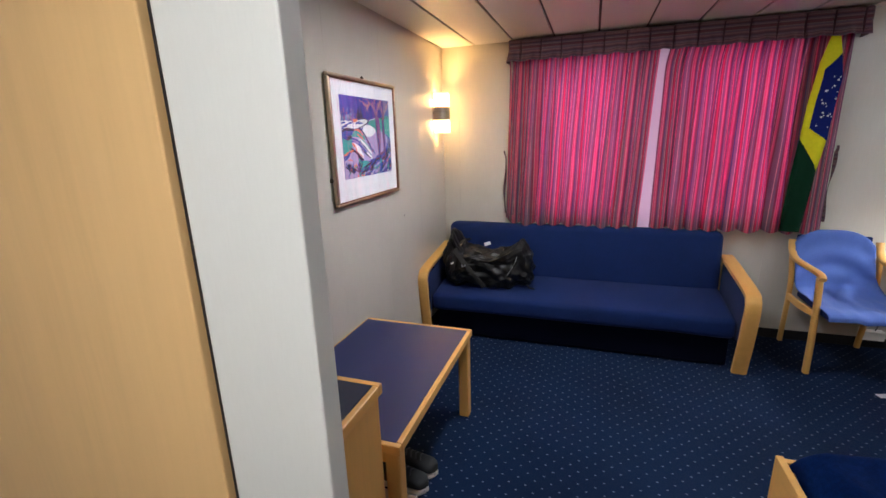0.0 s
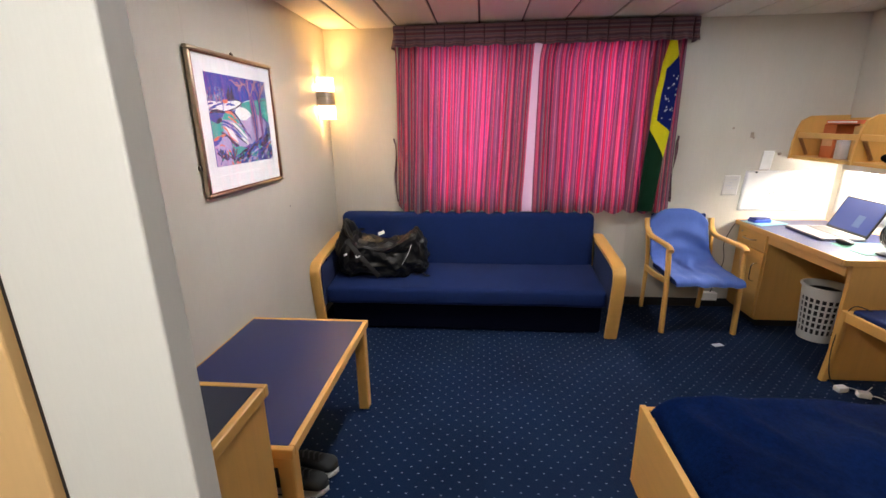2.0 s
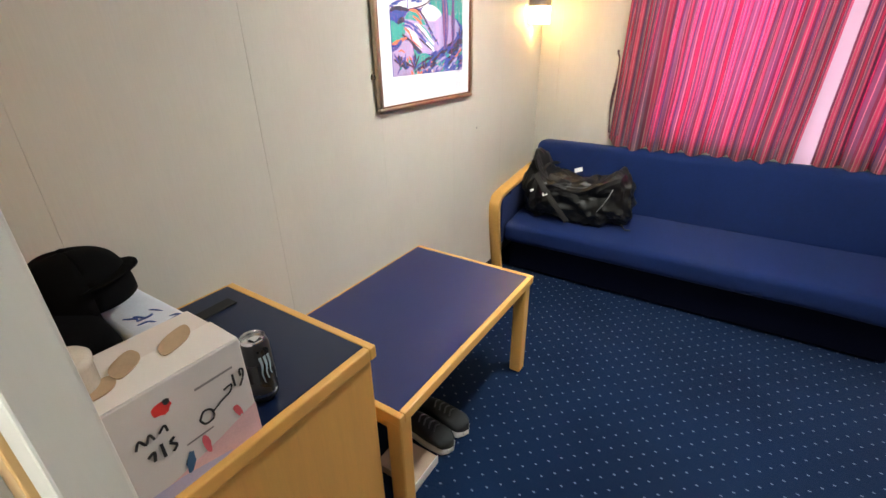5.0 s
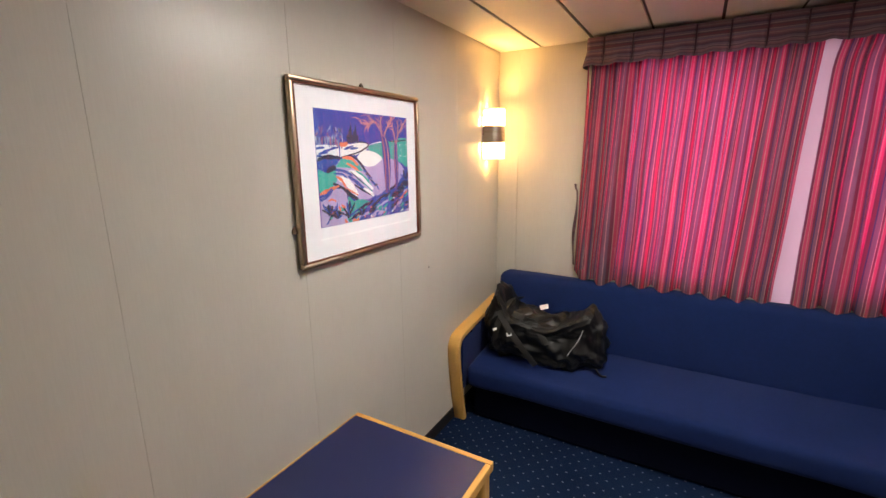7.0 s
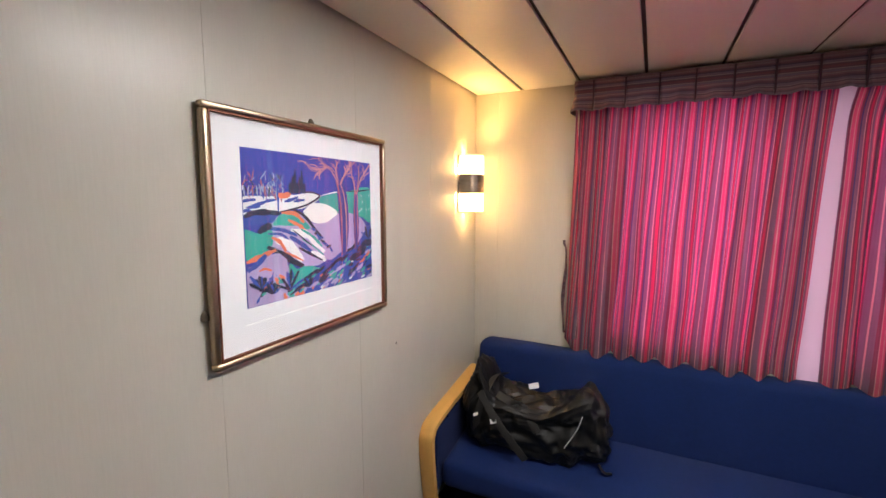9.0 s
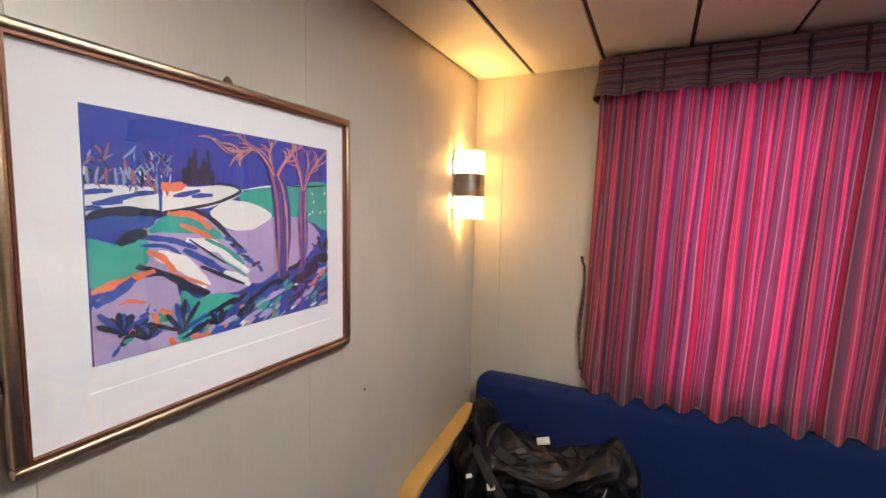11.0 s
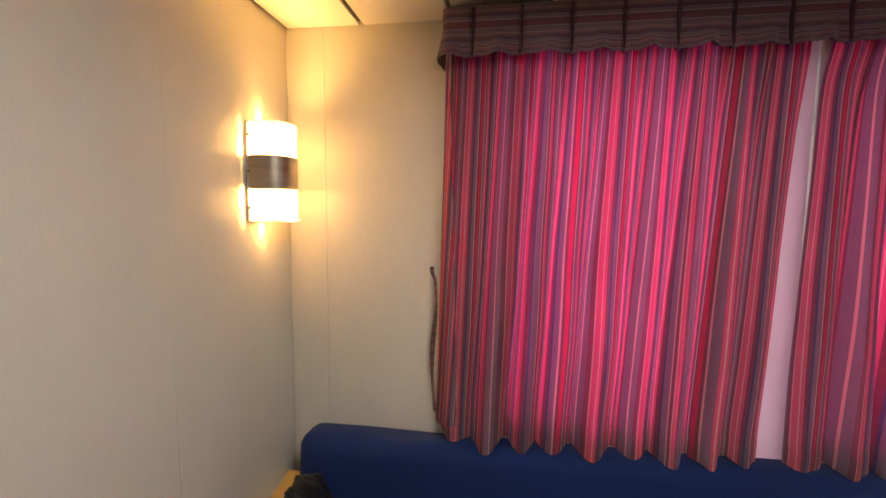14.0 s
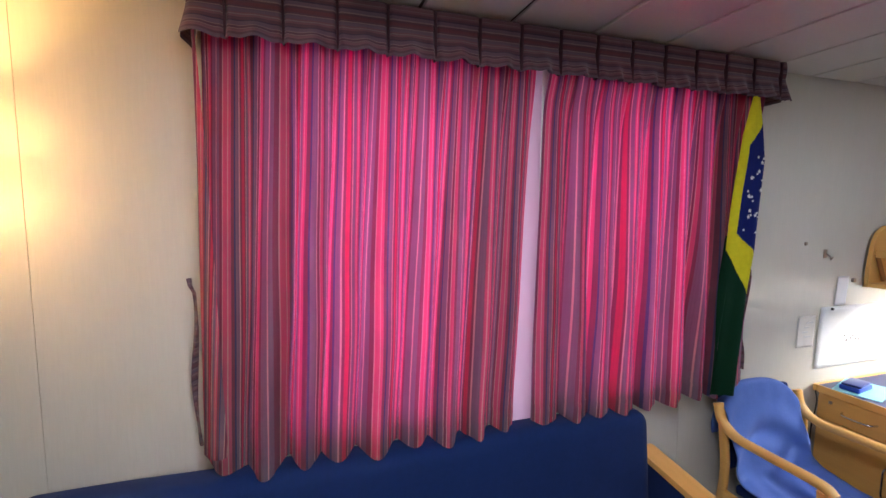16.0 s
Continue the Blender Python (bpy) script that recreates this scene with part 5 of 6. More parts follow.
M["thin_note"] = surface("thin_note", (0.64, 0.62, 0.60), 0.45, coarse=20, fine=300, vary=0.04)
plan = wall_paper("notice_sheet", 3.165, 3.63, 0.80, 1.10, "wide white sheet with faint sketch marks pinned above the desk", 0, -0.02, 2, pin=0.16)
rnd_ = random.Random(8)
for k in range(9):
    u = 3.34 + 0.021 * k + rnd_.uniform(-0.006, 0.006)
    z = 0.935 + rnd_.uniform(-0.014, 0.016)
    mark = moved(box(-rnd_.uniform(0.005, 0.012), 0.006, -0.0005, 0.0005, -0.003, 0.003), Matrix.Translation((u, FRONT - 0.0125, z)) @ Matrix.Rotation(rnd_.uniform(-1.2, 1.2), 4, "Y"))
    part("sketch_mark", mark, paint("sketch_ink", (0.05, 0.03, 0.02)), plan, "small brown sketch mark")
wall_paper("small_note", 3.265, 3.345, 1.105, 1.245, "small plain white note fixed to the wall", 0, -0.015, 5, pin=0)
wall_paper("pale_note", 3.02, 3.135, 0.915, 1.065, "pale thin note fixed beside the notices", 4, -0.01, 6, "thin_note", 0)


def side_sheet(y0, y1, z0, z1, seed):
    t = thing("side_notice", (RIGHT, (y0 + y1) / 2, z0), "white sheet pinned to the wall under the shelf", "paper", "papers on the wall")
    bm = bmesh.new()
    sheet(bm, lambda u, v: (RIGHT - 0.004 - 0.005 * v * (0.5 + 0.5 * noise.noise(Vector((u * 2, v * 2, seed)))), y0 + (y1 - y0) * u, z1 + (z0 - z1) * v), 8, 8)
    p = part("sheet", bm, M["paper"], t, smooth=True)
    so = p.modifiers.new("thick", "SOLIDIFY")
    so.thickness = 0.0006


for a, b, c, d, s in ((3.26, 3.50, 0.78, 1.13, 1), (2.98, 3.22, 0.80, 1.14, 2), (2.70, 2.94, 0.78, 1.10, 3)):
    side_sheet(a, b, c, d, s)


def laptop():
    t = thing("laptop", (3.46, 3.1, 0.73), "open silver laptop with a blue screen, on the desk", "laptop")
    turn = Matrix.Translation((3.455, 3.095, 0.7295)) @ Matrix.Rotation(radians(-4), 4, "Z")
    part("base", moved(box(-0.125, 0.125, -0.185, 0.185, 0.001, 0.019, 0.004), turn), M["silver"], t)
    part("keyboard", moved(box(-0.01, 0.105, -0.165, 0.165, 0.0191, 0.0205), turn), paint("keyboard_grey", (0.10, 0.09, 0.09), 0.5), t, "dark keyboard field")
    part("trackpad", moved(box(-0.105, -0.03, -0.055, 0.055, 0.0191, 0.0199), turn), paint("trackpad", (0.42, 0.39, 0.37), 0.35), t)
    lid = turn @ Matrix.Translation((0.125, 0, 0.015)) @ Matrix.Rotation(radians(24), 4, "Y")
    part("lid", moved(box(0.0, 0.008, -0.185, 0.185, 0.0, 0.235, 0.003), lid), M["black"], t, "black-rimmed lid")
    part("screen", moved(box(-0.001, 0.0, -0.173, 0.173, 0.018, 0.226), lid), glowing("laptop_screen", (0.06, 0.12, 0.50), 0.50, (0.02, 0.02, 0.03)), t, "glowing blue desktop picture")
    part("bright_patch", moved(box(-0.0016, -0.001, -0.075, -0.015, 0.05, 0.13), lid), glowing("laptop_highlight", (0.22, 0.40, 0.95), 0.32, (0.02, 0.02, 0.03)), t, "lighter blue patch of the desktop picture")


laptop()
bm = superball(bmesh.new(), (3.395, 2.835, 0.7445), (0.032, 0.056, 0.0165), 24, 14, 2.4)
tagged(part("mouse", bm, M["black"], smooth=True), "black computer mouse on the desk", "mouse")
bm = box(3.33, 3.62, 2.60, 2.86, 0.7291, 0.7306)
tagged(part("mouse_mat", bm, paint("mat_green", (0.10, 0.30, 0.24), 0.8)), "thin green mat under the mouse", "mat")
for o in (bpy.data.objects["mouse"],):
    o.location.z = 0.0022


def blue_case():
    t = thing("blue_case", (3.25, 3.43, 0.735), "small blue plastic case on pale blue paper", "case")
    part("lower", moved(box(-0.065, 0.065, -0.038, 0.038, 0.0, 0.022, 0.006), Matrix.Translation((3.255, 3.44, 0.7335)) @ Matrix.Rotation(0.15, 4, "Z")), paint("case_blue", (0.010, 0.045, 0.36), 0.35), t, smooth=True)
    part("lid", moved(box(-0.060, 0.060, -0.036, 0.036, 0.0225, 0.034, 0.005), Matrix.Translation((3.255, 3.44, 0.7335)) @ Matrix.Rotation(0.22, 4, "Z")), paint("case_dark", (0.006, 0.02, 0.16), 0.35), t, "darker blue lid", smooth=True)


blue_case()
tagged(part("leaflet", moved(box(-0.12, 0.12, -0.085, 0.085, 0, 0.0022), Matrix.Translation((3.29, 3.43, 0.7302)) @ Matrix.Rotation(0.3, 4, "Z")), paint("leaflet_cyan", (0.28, 0.60, 0.68), 0.6)), "pale blue leaflet lying on the desk", "leaflet")


def desk_fan():
    cx, cy, z = 3.46, 2.60, 0.731
    t = thing("desk_fan", (cx, cy, z), "small black desk fan with a wire guard", "fan")
    bm = bmesh.new()
    lathe(bm, (cx, cy, z), [(0.0005, 0), (0.062, 0), (0.062, 0.008), (0.045, 0.018), (0.014, 0.022), (0.0005, 0.022)], 28)
    part("base", bm, M["black"], t, smooth=True)
    bm = bmesh.new()
    sweep(bm, [(cx, cy, z + 0.02), (cx, cy + 0.004, z + 0.06)], 0.018, 0.018, (1, 0, 0), 1, 12, 2)
    part("stem", bm, M["black"], t, smooth=True)
    hub = Vector((cx, cy, z + 0.105))
    for k, r in enumerate((0.072, 0.055, 0.038, 0.020)):
        bm = bmesh.new()
        n_ = 30
        ring = [hub + Vector((-0.02 - 0.010 * (1 - r / 0.072), r * math.cos(2 * math.pi * i / n_), r * math.sin(2 * math.pi * i / n_))) for i in range(n_ + 1)]
        sweep(bm, ring, 0.0035, 0.0035, (1, 0, 0), 1, 8, 2)
        part("guard_ring", bm, M["chrome"], t, "wire guard ring", smooth=True)
    bm = bmesh.new()
    n_ = 30
    sweep(bm, [hub + Vector((0, 0.074 * math.cos(2 * math.pi * i / n_), 0.074 * math.sin(2 * math.pi * i / n_))) for i in range(n_ + 1)], 0.036, 0.006, (1, 0, 0), 1, 8, 3)
    part("rim", bm, M["black"], t, "black outer rim", smooth=True)
    for k in range(4):
        a = k * math.pi / 2 + 0.4
        bm = bmesh.new()
        sheet(bm, lambda u, v: tuple(hub + Vector((0.008 * (u - 0.5), (0.012 + 0.05 * v) * math.cos(a + (u - 0.5) * 0.9), (0.012 + 0.05 * v) * math.sin(a + (u - 0.5) * 0.9)))), 6, 6)
        b = part("blade", bm, M["grey"], t, smooth=True)
        so = b.modifiers.new("thick", "SOLIDIFY")
        so.thickness = 0.002


desk_fan()


def basket():
    cx, cy, h, r0, r1 = 3.515, 3.04, 0.385, 0.100, 0.128
    t = thing("laundry_basket", (cx, cy, 0), "white plastic slotted basket under the desk", "basket")
    bm = bmesh.new()
    lathe(bm, (cx, cy, 0), [(0.001, 0.004), (r0, 0.004), (r0 + 0.002, 0.03), (r0 - 0.002, 0.03), (r0 - 0.004, 0.008), (0.001, 0.008)], 32)
    part("bottom", bm, M["plastic"], t, smooth=True)
    for z0, z1 in ((0.03, 0.060), *((0.096 + 0.044 * k, 0.108 + 0.044 * k) for k in range(5)), (0.312, 0.385)):
        a, b = r0 + (r1 - r0) * z0 / h, r0 + (r1 - r0) * z1 / h
        bm = bmesh.new()
        lathe(bm, (cx, cy, 0), [(a, z0), (b, z1), (b - 0.004, z1), (a - 0.004, z0), (a, z0)], 40)
        part("hoop", bm, M["plastic"], t, smooth=True)
    bm = bmesh.new()
    lathe(bm, (cx, cy, 0), [(r1 - 0.004, h - 0.008), (r1 + 0.010, h - 0.006), (r1 + 0.010, h + 0.004), (r1 - 0.004, h + 0.006), (r1 - 0.004, h - 0.008)], 40)
    part("rim", bm, M["plastic"], t, "rolled rim", smooth=True)
    # black inner shell added so that the slots look dark
    bm = bmesh.new()
    lathe(bm, (cx, cy, 0), [(0.001, 0.012), (r0 - 0.010, 0.012), (r1 - 0.012, 0.345), (r1 - 0.016, 0.345), (r0 - 0.016, 0.02), (0.001, 0.02)], 32)
    part("liner", bm, M["black"], t, "black inner shell darkening the basket's inside", smooth=True)
    for k in range(22):
        a = 2 * math.pi * k / 22
        bm = bmesh.new()
        sweep(bm, [(cx + (r0 + (r1 - r0) * z / h - 0.002) * math.cos(a), cy + (r0 + (r1 - r0) * z / h - 0.002) * math.sin(a), z) for z in (0.03, 0.33)], 0.013, 0.004, (-math.sin(a), math.cos(a), 0), 1, 8, 4)
        part("slat", bm, M["plastic"], t)


basket()


def stool():
    """Only its corner shows beside the desk's end."""
    t = thing("stool", (3.42, 2.27, 0), "beech stool with a navy seat pad, beside the desk", "stool")
    turn = Matrix.Translation((3.425, 2.285, 0)) @ Matrix.Rotation(radians(3), 4, "Z")
    part("seat_pad", moved(box(-0.19, 0.19, -0.19, 0.19, 0.425, 0.462, 0.014, 3), turn), M["sofa"], t, smooth=True)
    for a in (-1, 1):
        part("rail", moved(box(-0.205, 0.205, a * 0.205 - 0.012, a * 0.205 + 0.012, 0.385, 0.44, 0.004), turn), M["beech_x"], t)
        part("rail", moved(box(a * 0.205 - 0.012, a * 0.205 + 0.012, -0.193, 0.193, 0.385, 0.44, 0.004), turn), M["beech_y"], t)
        for b in (-1, 1):
            bm = bmesh.new()
            sweep(bm, [(a * 0.225, b * 0.225, 0.0), (a * 0.212, b * 0.212, 0.25), (a * 0.204, b * 0.204, 0.442)], 0.036, 0.036, (1, 0, 0), 4, 12, 4)
            part("leg", moved(bm, turn), M["beech_z"], t, smooth=True)
    bm = bmesh.new()
    sweep(bm, [(3.30, 2.43, 0.465), (3.235, 2.475, 0.47), (3.20, 2.485, 0.36), (3.175, 2.47, 0.18), (3.19, 2.44, 0.03), (3.24, 2.37, 0.006)], 0.006, 0.006, (0, 1, 0), 8, 8, 2)
    tagged(part("cable", bm, M["black"], smooth=True), "thin black cable hanging over the stool", "cable")


stool()


def adapter(x, y, turn_, label):
    t = thing("mains_adapter", (x, y, 0), label, "adapter", "adapters on the carpet")
    m = Matrix.Translation((x, y, 0.001)) @ Matrix.Rotation(turn_, 4, "Z")
    part("body", moved(box(-0.03, 0.03, -0.02, 0.02, 0, 0.03, 0.005), m), M["plastic"], t, smooth=True)
    bm = bmesh.new()
    sweep(bm, [m @ Vector((0.03, 0, 0.012)), m @ Vector((0.07, 0.01, 0.006)), m @ Vector((0.12, -0.03, 0.005)), m @ Vector((0.2, 0.0, 0.005))], 0.005, 0.005, (0, 0, 1), 6, 8, 2)
    part("lead", bm, M["plastic"], t, "thin white lead", smooth=True)


bm = bmesh.new()
sweep(bm, [(3.145, 3.535, 0.70), (3.10, 3.50, 0.66), (3.06, 3.49, 0.55), (3.09, 3.51, 0.40), (3.05, 3.52, 0.20), (3.03, 3.535, 0.09)], 0.006, 0.006, (1, 0, 0), 8, 8, 2)
tagged(part("cable", bm, M["black"], smooth=True), "thin black cable hanging behind the armchair", "cable")
adapter(3.205, 2.385, 0.2, "white mains adapter lying on the carpet")
adapter(3.285, 2.335, -0.3, "small white charger plug lying on the carpet")
tagged(part("paper_scrap", moved(box(-0.035, 0.035, -0.018, 0.018, 0.0005, 0.003), Matrix.Translation((2.80, 2.885, 0)) @ Matrix.Rotation(0.3, 4, "Z")), M["paper"]), "small white scrap of paper on the carpet", "scrap")
tagged(part("socket_box", box(2.965, 3.085, 3.50, 3.553, 0.072, 0.135, 0.004), M["white"]), "white socket box low on the window wall", "socket")


def wall_hook(x, z):
    t = thing("wall_hook", (x, FRONT, z), "small metal hook screwed to the wall", "hook")
    part("plate", box(x - 0.012, x + 0.012, FRONT - 0.003, FRONT, z - 0.02, z + 0.02, 0.001, 1), M["steel"], t)
    bm = bmesh.new()
    sweep(bm, [(x, FRONT - 0.003, z), (x, FRONT - 0.022, z - 0.012), (x, FRONT - 0.026, z - 0.026), (x, FRONT - 0.034, z - 0.012)], 0.008, 0.006, (1, 0, 0), 6, 8, 2)
    part("prong", bm, M["steel"], t, smooth=True)


wall_hook(3.165, 1.358)
bm = bmesh.new()
sweep(bm, [(3.027, FRONT, 1.408), (3.027, FRONT - 0.006, 1.408)], 0.016, 0.016, (1, 0, 0), 1, 14, 2)
tagged(part("wall_stud", bm, M["steel"], smooth=True), "small round metal stud in the window wall", "stud")
bm = bmesh.new()
sweep(bm, [(3.378, FRONT, 1.222), (3.378, FRONT - 0.010, 1.222)], 0.022, 0.022, (1, 0, 0), 1, 14, 2)
tagged(part("wall_stud", bm, M["steel"], smooth=True), "round dark metal stud beside the small note", "stud")
bm = bmesh.new()
sweep(bm, [(LEFT - 0.001, 2.687, 0.985), (LEFT + 0.001, 2.687, 0.985)], 0.008, 0.010, (0, 1, 0), 1, 10, 2)
tagged(part("screw_hole", bm, M["black"]), "small dark screw hole in the wall panel", "hole")

# ---- on the cabinet ----


def printed_box():
    x0, x1, y0, y1, z0, z1 = 0.408, 0.568, 0.590, 0.829, 0.757, 0.966
    t = thing("printed_box", (0.51, 0.70, z0), "white printed cardboard box on the cabinet", "box")
    part("body", box(x0, x1, y0, y1, z0, z1, 0.003), paint("box_board", (0.66, 0.62, 0.60), 0.6, 0.03), t)
    part("lid_flap", moved(box(-0.076, 0.0, y0 + 0.002, y1 - 0.002, 0.0, 0.0012), Matrix.Translation((x1 - 0.002, 0, z1 + 0.0004)) @ Matrix.Rotation(radians(3), 4, "Y")), paint("box_flap", (0.72, 0.70, 0.68), 0.6, 0.03), t, "slightly raised flap")
    X = x1 + 0.0004
    marks = [
        ("pink_wash", (0.70, 0.44, 0.46), [(0.0, 0.0), (0.0, 0.10), (0.35, 0.13), (0.7, 0.22), (0.998, 0.32), (0.998, 0.0)], 0),
        ("lilac_wash", (0.45, 0.42, 0.60), [(0.0, 0.0), (0.0, 0.15), (0.4, 0.12), (0.75, 0.02), (0.7, 0.0)], 1),
        ("red_heart", (0.62, 0.03, 0.03), blob(0.42, 0.80, 0.055, 0.062, 0.6, 12, 3, 0.35), 0),
        ("dark_mark", (0.03, 0.03, 0.03), blob(0.455, 0.84, 0.022, 0.03, 0.4, 9, 5, 0.3), 1),
        ("blue_figure_mark", (0.05, 0.12, 0.24), blob(0.47, 0.20, 0.028, 0.10, -0.25, 12, 8, 0.6), 2),
        ("pink_figure_mark", (0.72, 0.13, 0.16), blob(0.60, 0.26, 0.026, 0.10, 0.1, 12, 9, 0.6), 2),
        ("small_red_mark", (0.60, 0.10, 0.12), blob(0.86, 0.36, 0.022, 0.07, 0.2, 12, 11, 0.6), 2),
    ]
    for n_, col, pts, k in marks:
        bm = bmesh.new()
        shape2(bm, pts, X + 0.0003 * k, y0, z0, y1 - y0, z1 - z0, 0.0003)
        part(n_, bm, paint("box_" + n_, col, 0.6), t)
    ink = paint("box_ink", (0.018, 0.016, 0.018), 0.6)

    def stroke(name, pts, w):
        bm = bmesh.new()
        sweep(bm, [(X + 0.001, y0 + u * (y1 - y0), z0 + v * (z1 - z0)) for u, v in pts], w, 0.001, (0, 0.4, 1), 6, 6, 3)
        part(name, bm, ink, t, "black script stroke")
    stroke("script_stroke", [(0.60, 0.50), (0.63, 0.44), (0.69, 0.45), (0.69, 0.53), (0.64, 0.56), (0.60, 0.50)], 0.004)
    stroke("script_stroke", [(0.69, 0.50), (0.77, 0.55), (0.84, 0.58), (0.86, 0.64), (0.80, 0.63)], 0.0035)
    stroke("script_stroke", [(0.885, 0.60), (0.885, 0.72)], 0.004)
    stroke("script_stroke", [(0.92, 0.57), (0.955, 0.64), (0.965, 0.71), (0.94, 0.72), (0.94, 0.66)], 0.004)
    stroke("script_stroke", [(0.22, 0.60), (0.25, 0.66), (0.28, 0.60), (0.31, 0.66), (0.33, 0.60)], 0.004)
    stroke("script_stroke", [(0.36, 0.62), (0.40, 0.66), (0.41, 0.60)], 0.004)
    stroke("script_stroke", [(0.26, 0.48), (0.30, 0.50), (0.29, 0.42)], 0.005)
    stroke("script_stroke", [(0.35, 0.40), (0.35, 0.53)], 0.005)
    stroke("script_stroke", [(0.40, 0.40), (0.43, 0.44), (0.40, 0.49), (0.43, 0.52)], 0.005)
    part("small_print", box(X, X + 0.0006, y0 + 0.15, y0 + 0.215, z0 + 0.162, z0 + 0.166), paint("box_grey_ink", (0.25, 0.23, 0.23)), t, "line of small print")
    part("small_print", box(X, X + 0.0006, y0 + 0.115, y0 + 0.16, z0 + 0.075, z0 + 0.078), paint("box_grey_ink", (0.25, 0.23, 0.23)), t, "line of small print")
    for cx, cy, rx, ry, a, k in ((0.490, 0.765, 0.018, 0.042, 0.75, 1), (0.487, 0.690, 0.018, 0.036, 1.0, 2), (0.512, 0.640, 0.020, 0.032, 0.5, 3)):
        bm = bmesh.new()
        ring = []
        for i in range(22):
            s = 2 * math.pi * i / 22
            w = rx * (1 - 0.35 * math.cos(s) ** 2 + 0.12 * math.sin(2 * s))
            px, py = w * math.sin(s) * 1.1, ry * math.cos(s)
            ring.append(bm.verts.new((cx + px * math.cos(a) - py * math.sin(a), cy + px * math.sin(a) + py * math.cos(a), z1 + 0.0075 + (x1 - cx) * 0.054 - 0.004)))
        fc = bm.faces.new(ring)
        ext = bmesh.ops.extrude_face_region(bm, geom=[fc])
        bmesh.ops.translate(bm, verts=[e for e in ext["geom"] if isinstance(e, bmesh.types.BMVert)], vec=(0, 0, -0.002))
        part("beige_print", bm, paint("box_beige", (0.42, 0.30, 0.19), 0.7), t, "beige sole-shaped print")


printed_box()


def drink_can():
    cx, cy, z = 0.500, 0.888, 0.7575
    t = thing("drink_can", (cx, cy, z), "black drink can with pale streaks and silver rim", "can")
    bm = bmesh.new()
    lathe(bm, (cx, cy, z), [(r * 0.86, h * 0.88) for r, h in [(0.0005, 0.004), (0.022, 0.002), (0.026, 0.0), (0.0325, 0.012), (0.033, 0.018), (0.033, 0.145), (0.031, 0.152), (0.0275, 0.159)]], 32)
    part("body", bm, paint("can_black", (0.012, 0.013, 0.016), 0.28, 0.3), t, smooth=True)
    bm = bmesh.new()
    lathe(bm, (cx, cy, z), [(r * 0.86, h * 0.88) for r, h in [(0.0275, 0.159), (0.0285, 0.164), (0.027, 0.166), (0.0255, 0.162), (0.0245, 0.158), (0.0005, 0.158)]], 32)
    part("lid", bm, M["chrome"], t, "silver rim and lid", smooth=True)
    bm = bmesh.new()
    sweep(bm, [(cx + 0.010, cy + 0.003, z + 0.1408), (cx - 0.002, cy, z + 0.1425), (cx - 0.008, cy - 0.002, z + 0.1408)], 0.012, 0.0015, (0, 1, 0), 4, 8, 3)
    part("ring_pull", bm, M["chrome"], t, smooth=True)
    bm = bmesh.new()
    lathe(bm, (cx + 0.010, cy + 0.006, z + 0.1393), [(0.0003, 0.0006), (0.007, 0.0006), (0.007, 0.0), (0.0003, 0.0)], 14)
    part("opening", bm, M["black"], t, "dark drinking hole")
    bm = bmesh.new()
    lathe(bm, (cx, cy, z), [(r * 0.86, h * 0.88) for r, h in [(0.0335, 0.020), (0.0335, 0.026), (0.0332, 0.026), (0.0332, 0.020), (0.0335, 0.020)]], 32)
    part("lower_band", bm, M["chrome"], t, "silver band", smooth=True)
    for k, a0 in enumerate((-0.35, -0.05, 0.25)):
        bm = bmesh.new()
        pts = [(cx + 0.0291 * math.cos(a0 + d), cy + 0.0291 * math.sin(a0 + d), z + h) for h, d in ((0.113, 0.0), (0.092, 0.06), (0.075, -0.03), (0.052 + 0.006 * k, 0.05))]
        sweep(bm, pts, 0.006, 0.0012, (-math.sin(a0), math.cos(a0), 0), 6, 6, 3, taper=lambda s: 1 - 0.7 * s)
        part("streak", bm, paint("can_streak", (0.35, 0.45, 0.50), 0.4), t, "pale vertical streak")


drink_can()


def cap():
    cx, cy, z = 0.195, 0.738, 0.964
    t = thing("cap", (cx, cy, z), "black peaked cap resting on a black bag", "cap")
    bm = bmesh.new()

    def dome(u, v):
        a, b = 2 * math.pi * u, v * math.pi / 2 * 0.995
        r = math.cos(b) ** 0.75
        return (cx + 0.082 * r * math.cos(a), cy + 0.095 * r * math.sin(a), z + 0.108 * math.sin(b) ** 0.9 + 0.004 * noise.noise(Vector((a, v * 3, 1))))
    sheet(bm, dome, 40, 16)
    bmesh.ops.remove_doubles(bm, verts=bm.verts, dist=0.0005)
    c = part("crown", bm, M["felt"], t, smooth=True)
    so = c.modifiers.new("thick", "SOLIDIFY")
    so.thickness = 0.003
    bm = bmesh.new()
    sheet(bm, lambda u, v: (cx + (u - 0.5) * 0.155 * (1 - 0.25 * v), cy + 0.065 + 0.045 * v - 0.03 * (2 * u - 1) ** 2, z + 0.056 - 0.008 * (2 * u - 1) ** 2 + 0.010 * v), 16, 8)
    moved(bm, Matrix.Translation((cx, cy, 0)) @ Matrix.Rotation(radians(-38), 4, "Z") @ Matrix.Translation((-cx, -cy, 0)))
    c = part("peak", bm, M["felt"], t, smooth=True)
    so = c.modifiers.new("thick", "SOLIDIFY")
    so.thickness = 0.004
    bm = bmesh.new()
    lathe(bm, (cx, cy, z + 0.106), [(0.0005, 0.008), (0.006, 0.006), (0.007, 0.0), (0.0005, -0.001)], 12)
    part("button", bm, M["felt"], t, smooth=True)


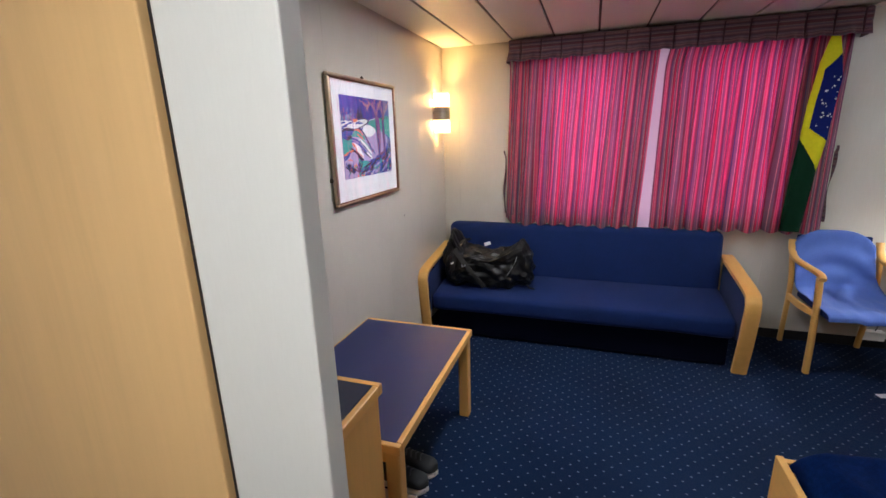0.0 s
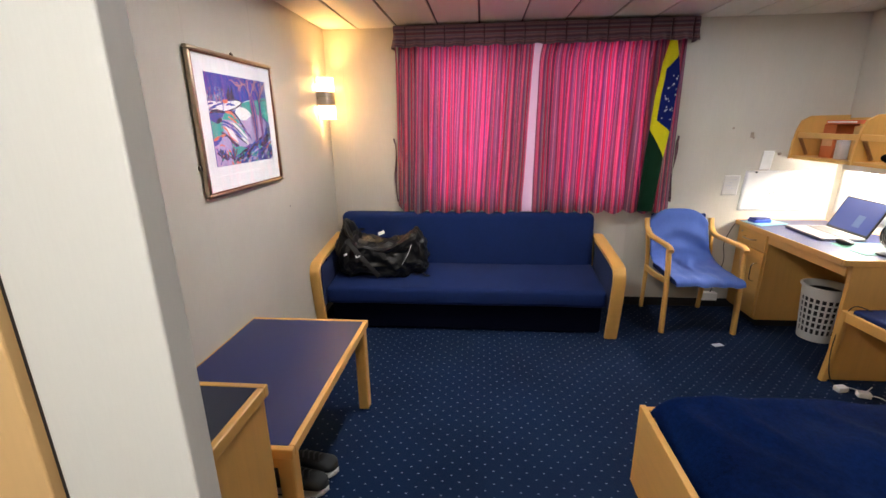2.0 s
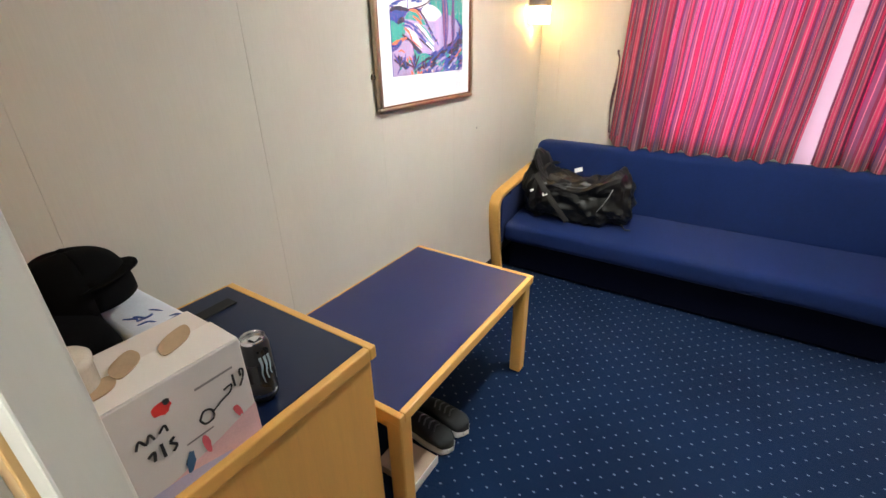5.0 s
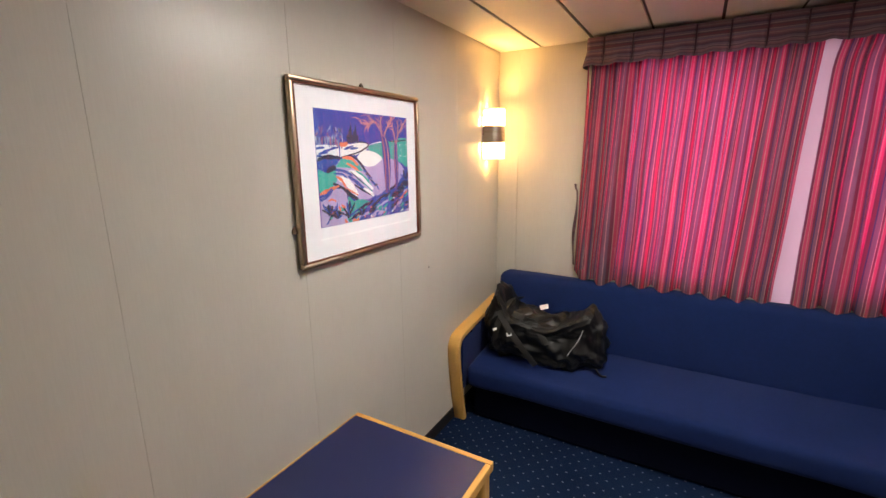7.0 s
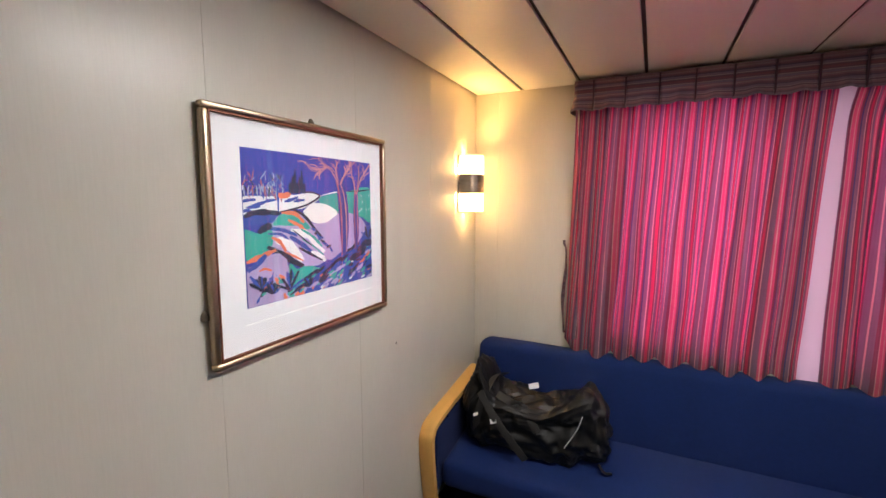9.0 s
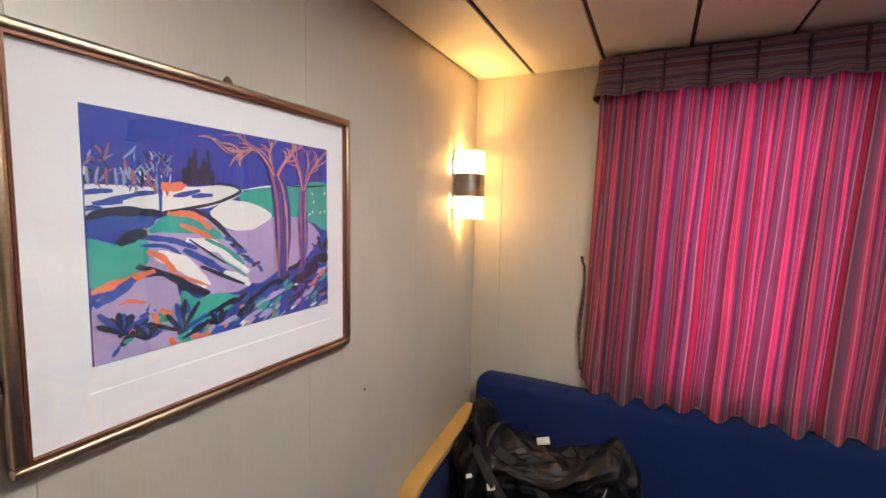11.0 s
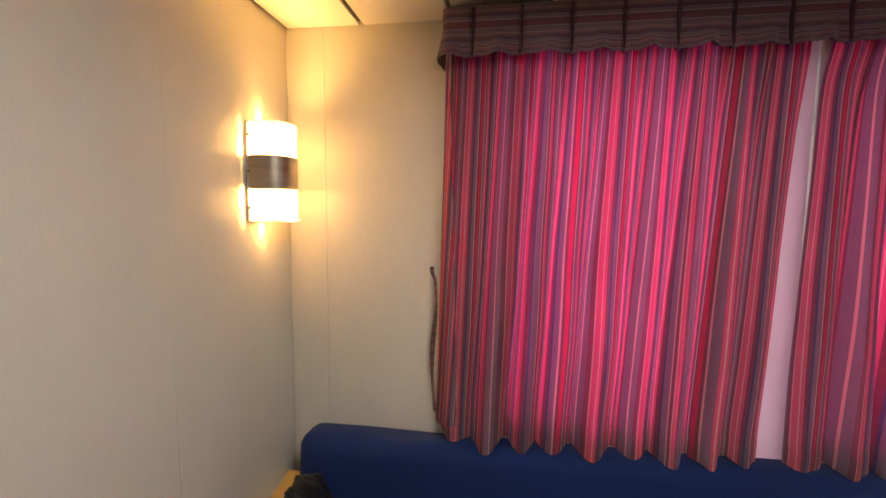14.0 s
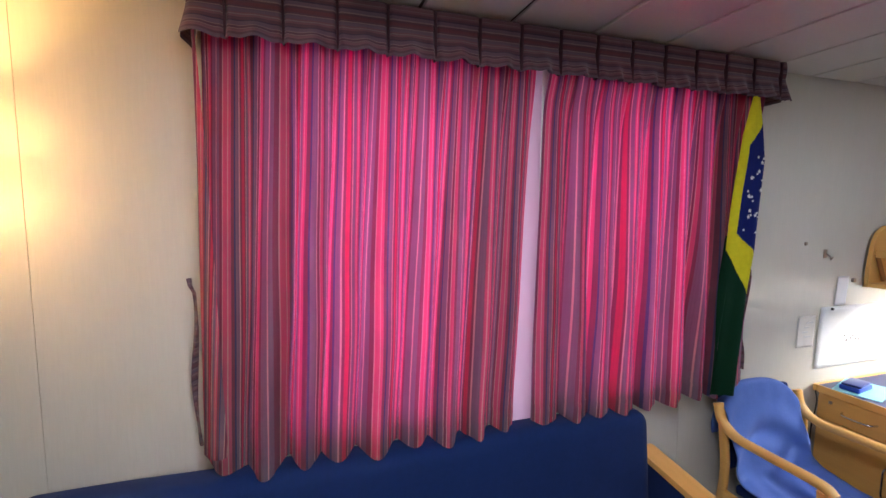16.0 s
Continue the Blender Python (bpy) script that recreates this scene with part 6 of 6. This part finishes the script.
cap()
bm = superball(bmesh.new(), (0.190, 0.676, 0.866), (0.155, 0.078, 0.116), 60, 34, 3.0)
bm = rough_up(bm, 0.022, 11)
for v in bm.verts:
    v.co.z = max(v.co.z, 0.7575)
tagged(part("black_bag", bm, M["felt"], smooth=True), "soft black cloth bag on the cabinet", "bag")


def blue_pack():
    t = thing("soft_pack", (0.33, 0.84, 0.757), "white and blue plastic pack on the cabinet", "pack")
    bm = box(0.140, 0.404, 0.742, 0.850, 0.757, 0.930, 0.016, 4)
    part("wrap", rough_up(bm, 0.006, 16), paint("pack_white", (0.62, 0.68, 0.78), 0.35), t, smooth=True)
    rnd = random.Random(2)
    for k in range(7):
        x, y = rnd.uniform(0.25, 0.36), rnd.uniform(0.77, 0.83)
        bm = bmesh.new()
        a_ = rnd.uniform(0, 6.3)
        sweep(bm, [(x - 0.018 * math.cos(a_), y - 0.016 * math.sin(a_), 0.931), (x + rnd.uniform(-0.01, 0.01), y + rnd.uniform(-0.01, 0.01), 0.9335), (x + 0.016 * math.cos(a_ + 0.6), y + 0.016 * math.sin(a_ + 0.6), 0.931)], rnd.uniform(0.003, 0.007), 0.0035, (math.sin(a_), -math.cos(a_), 0), 6, 6, 3)
        part("blue_stroke", bm, paint("pack_blue", (0.04, 0.09, 0.34), 0.4), t, "dark blue printed stroke")


blue_pack()
bar = moved(box(-0.021, 0.021, -0.12, 0.085, 0.0, 0.005, 0.002), Matrix.Translation((0.111, 0.985, 0.7572)) @ Matrix.Rotation(radians(2), 4, "Z"))
tagged(part("flat_bar", bar, paint("bar_black", (0.004, 0.004, 0.005), 0.75)), "flat black bar lying on the cabinet top", "bar")
teal = box(0.288, 0.404, 0.600, 0.712, 0.757, 0.926, 0.014, 4)
tagged(part("plastic_pack", rough_up(teal, 0.006, 21), paint("pack_teal", (0.36, 0.52, 0.56), 0.35), smooth=True), "pale teal plastic pack behind the printed box", "pack")
bm = bmesh.new()
lathe(bm, (0.482, 0.622, 0.9685), [(0.0005, 0.0), (0.034, 0.0), (0.036, 0.006), (0.036, 0.040), (0.038, 0.042), (0.038, 0.052), (0.034, 0.056), (0.0005, 0.056)], 28)
tagged(part("metal_tin", bm, paint("tin_cream", (0.55, 0.50, 0.42), 0.25), smooth=True), "small cream metal tin on the printed box", "tin")

# ---- under the table ----


def shoe(y, turn_, x_toe):
    t = thing("sneaker", (x_toe - 0.14, y, 0), "grey canvas sneaker with a white rubber sole", "shoe", "shoes under the table")
    m = Matrix.Translation((x_toe, y, 0.001)) @ Matrix.Rotation(turn_, 4, "Z")

    def width(s):
        return 0.030 + 0.016 * math.sin(min(1, (1 - s) * 1.25) * math.pi * 0.5) - 0.008 * math.exp(-((s - 0.6) / 0.16) ** 2)

    def ring(s, k):
        end = min(1.0, (s * 9) ** 0.5, ((1 - s) * 9) ** 0.5) if 0 < s < 1 else 0.02
        return max(0.03, end) * width(s) * k

    def loft(zs, name, mat, label=""):
        bm = bmesh.new()

        def f(u, v):
            s = v
            x = -0.285 * s
            a = 2 * math.pi * u
            z0, z1, k = zs(s)
            ca, sa = math.cos(a), math.sin(a)
            sq = (abs(ca) ** 3 + abs(sa) ** 3) ** (-1 / 3)
            return tuple(m @ Vector((x, ring(s, k) * ca * sq, (z0 + z1) / 2 + (z1 - z0) / 2 * sa * sq)))
        sheet(bm, f, 24, 30)
        bmesh.ops.remove_doubles(bm, verts=bm.verts, dist=0.0004)
        bmesh.ops.holes_fill(bm, edges=bm.edges, sides=40)
        part(name, bm, mat, t, label, smooth=True)
    loft(lambda s: (0.0, 0.028 + 0.006 * s, 1.06), "sole", M["plastic"], "white rubber sole")
    # canvas and laces are coloured darker to carry the table's shade
    loft(lambda s: (0.022, 0.062 + 0.040 * min(1, max(0, (s - 0.12) / 0.4)), 0.97), "upper", paint("canvas_in_shade", (0.020, 0.022, 0.024), 0.85, 0.2), "grey canvas upper darkened for the table's shade")
    bm = bmesh.new()
    sweep(bm, [m @ Vector((-0.01 - 0.09 * 0, w, 0.020)) for w in (-0.03, 0.0, 0.03)], 0.004, 0.004, (0, 0, 1), 4, 8, 2)
    part("toe_line", bm, M["grey"], t, "grey line round the sole")
    for k in range(4):
        x = -0.075 - 0.022 * k
        z = 0.086 + 0.006 * k
        bm = bmesh.new()
        sweep(bm, [m @ Vector((x, -0.022, z - 0.006)), m @ Vector((x - 0.004, 0, z + 0.004)), m @ Vector((x, 0.022, z - 0.006))], 0.007, 0.004, (1, 0, 0), 5, 8, 2.5)
        part("lace", bm, paint("lace_in_shade", (0.10, 0.10, 0.11), 0.8), t, "grey lace darkened for the table's shade", smooth=True)


shoe(1.612, 0.10, 0.580)
shoe(1.510, 0.04, 0.572)
t_ = thing("box_lid", (0.46, 1.36, 0), "shallow cream cardboard lid with a white rim", "lid")
part("tray", moved(box(-0.09, 0.085, -0.07, 0.07, 0.0, 0.035, 0.003), Matrix.Translation((0.462, 1.365, 0.001))), paint("tray_cream", (0.50, 0.38, 0.29), 0.6), t_)
part("rim", moved(box(0.0852, 0.0885, -0.072, 0.072, 0.0, 0.040, 0.001, 1), Matrix.Translation((0.462, 1.365, 0.001))), M["plastic"], t_, "white rim")
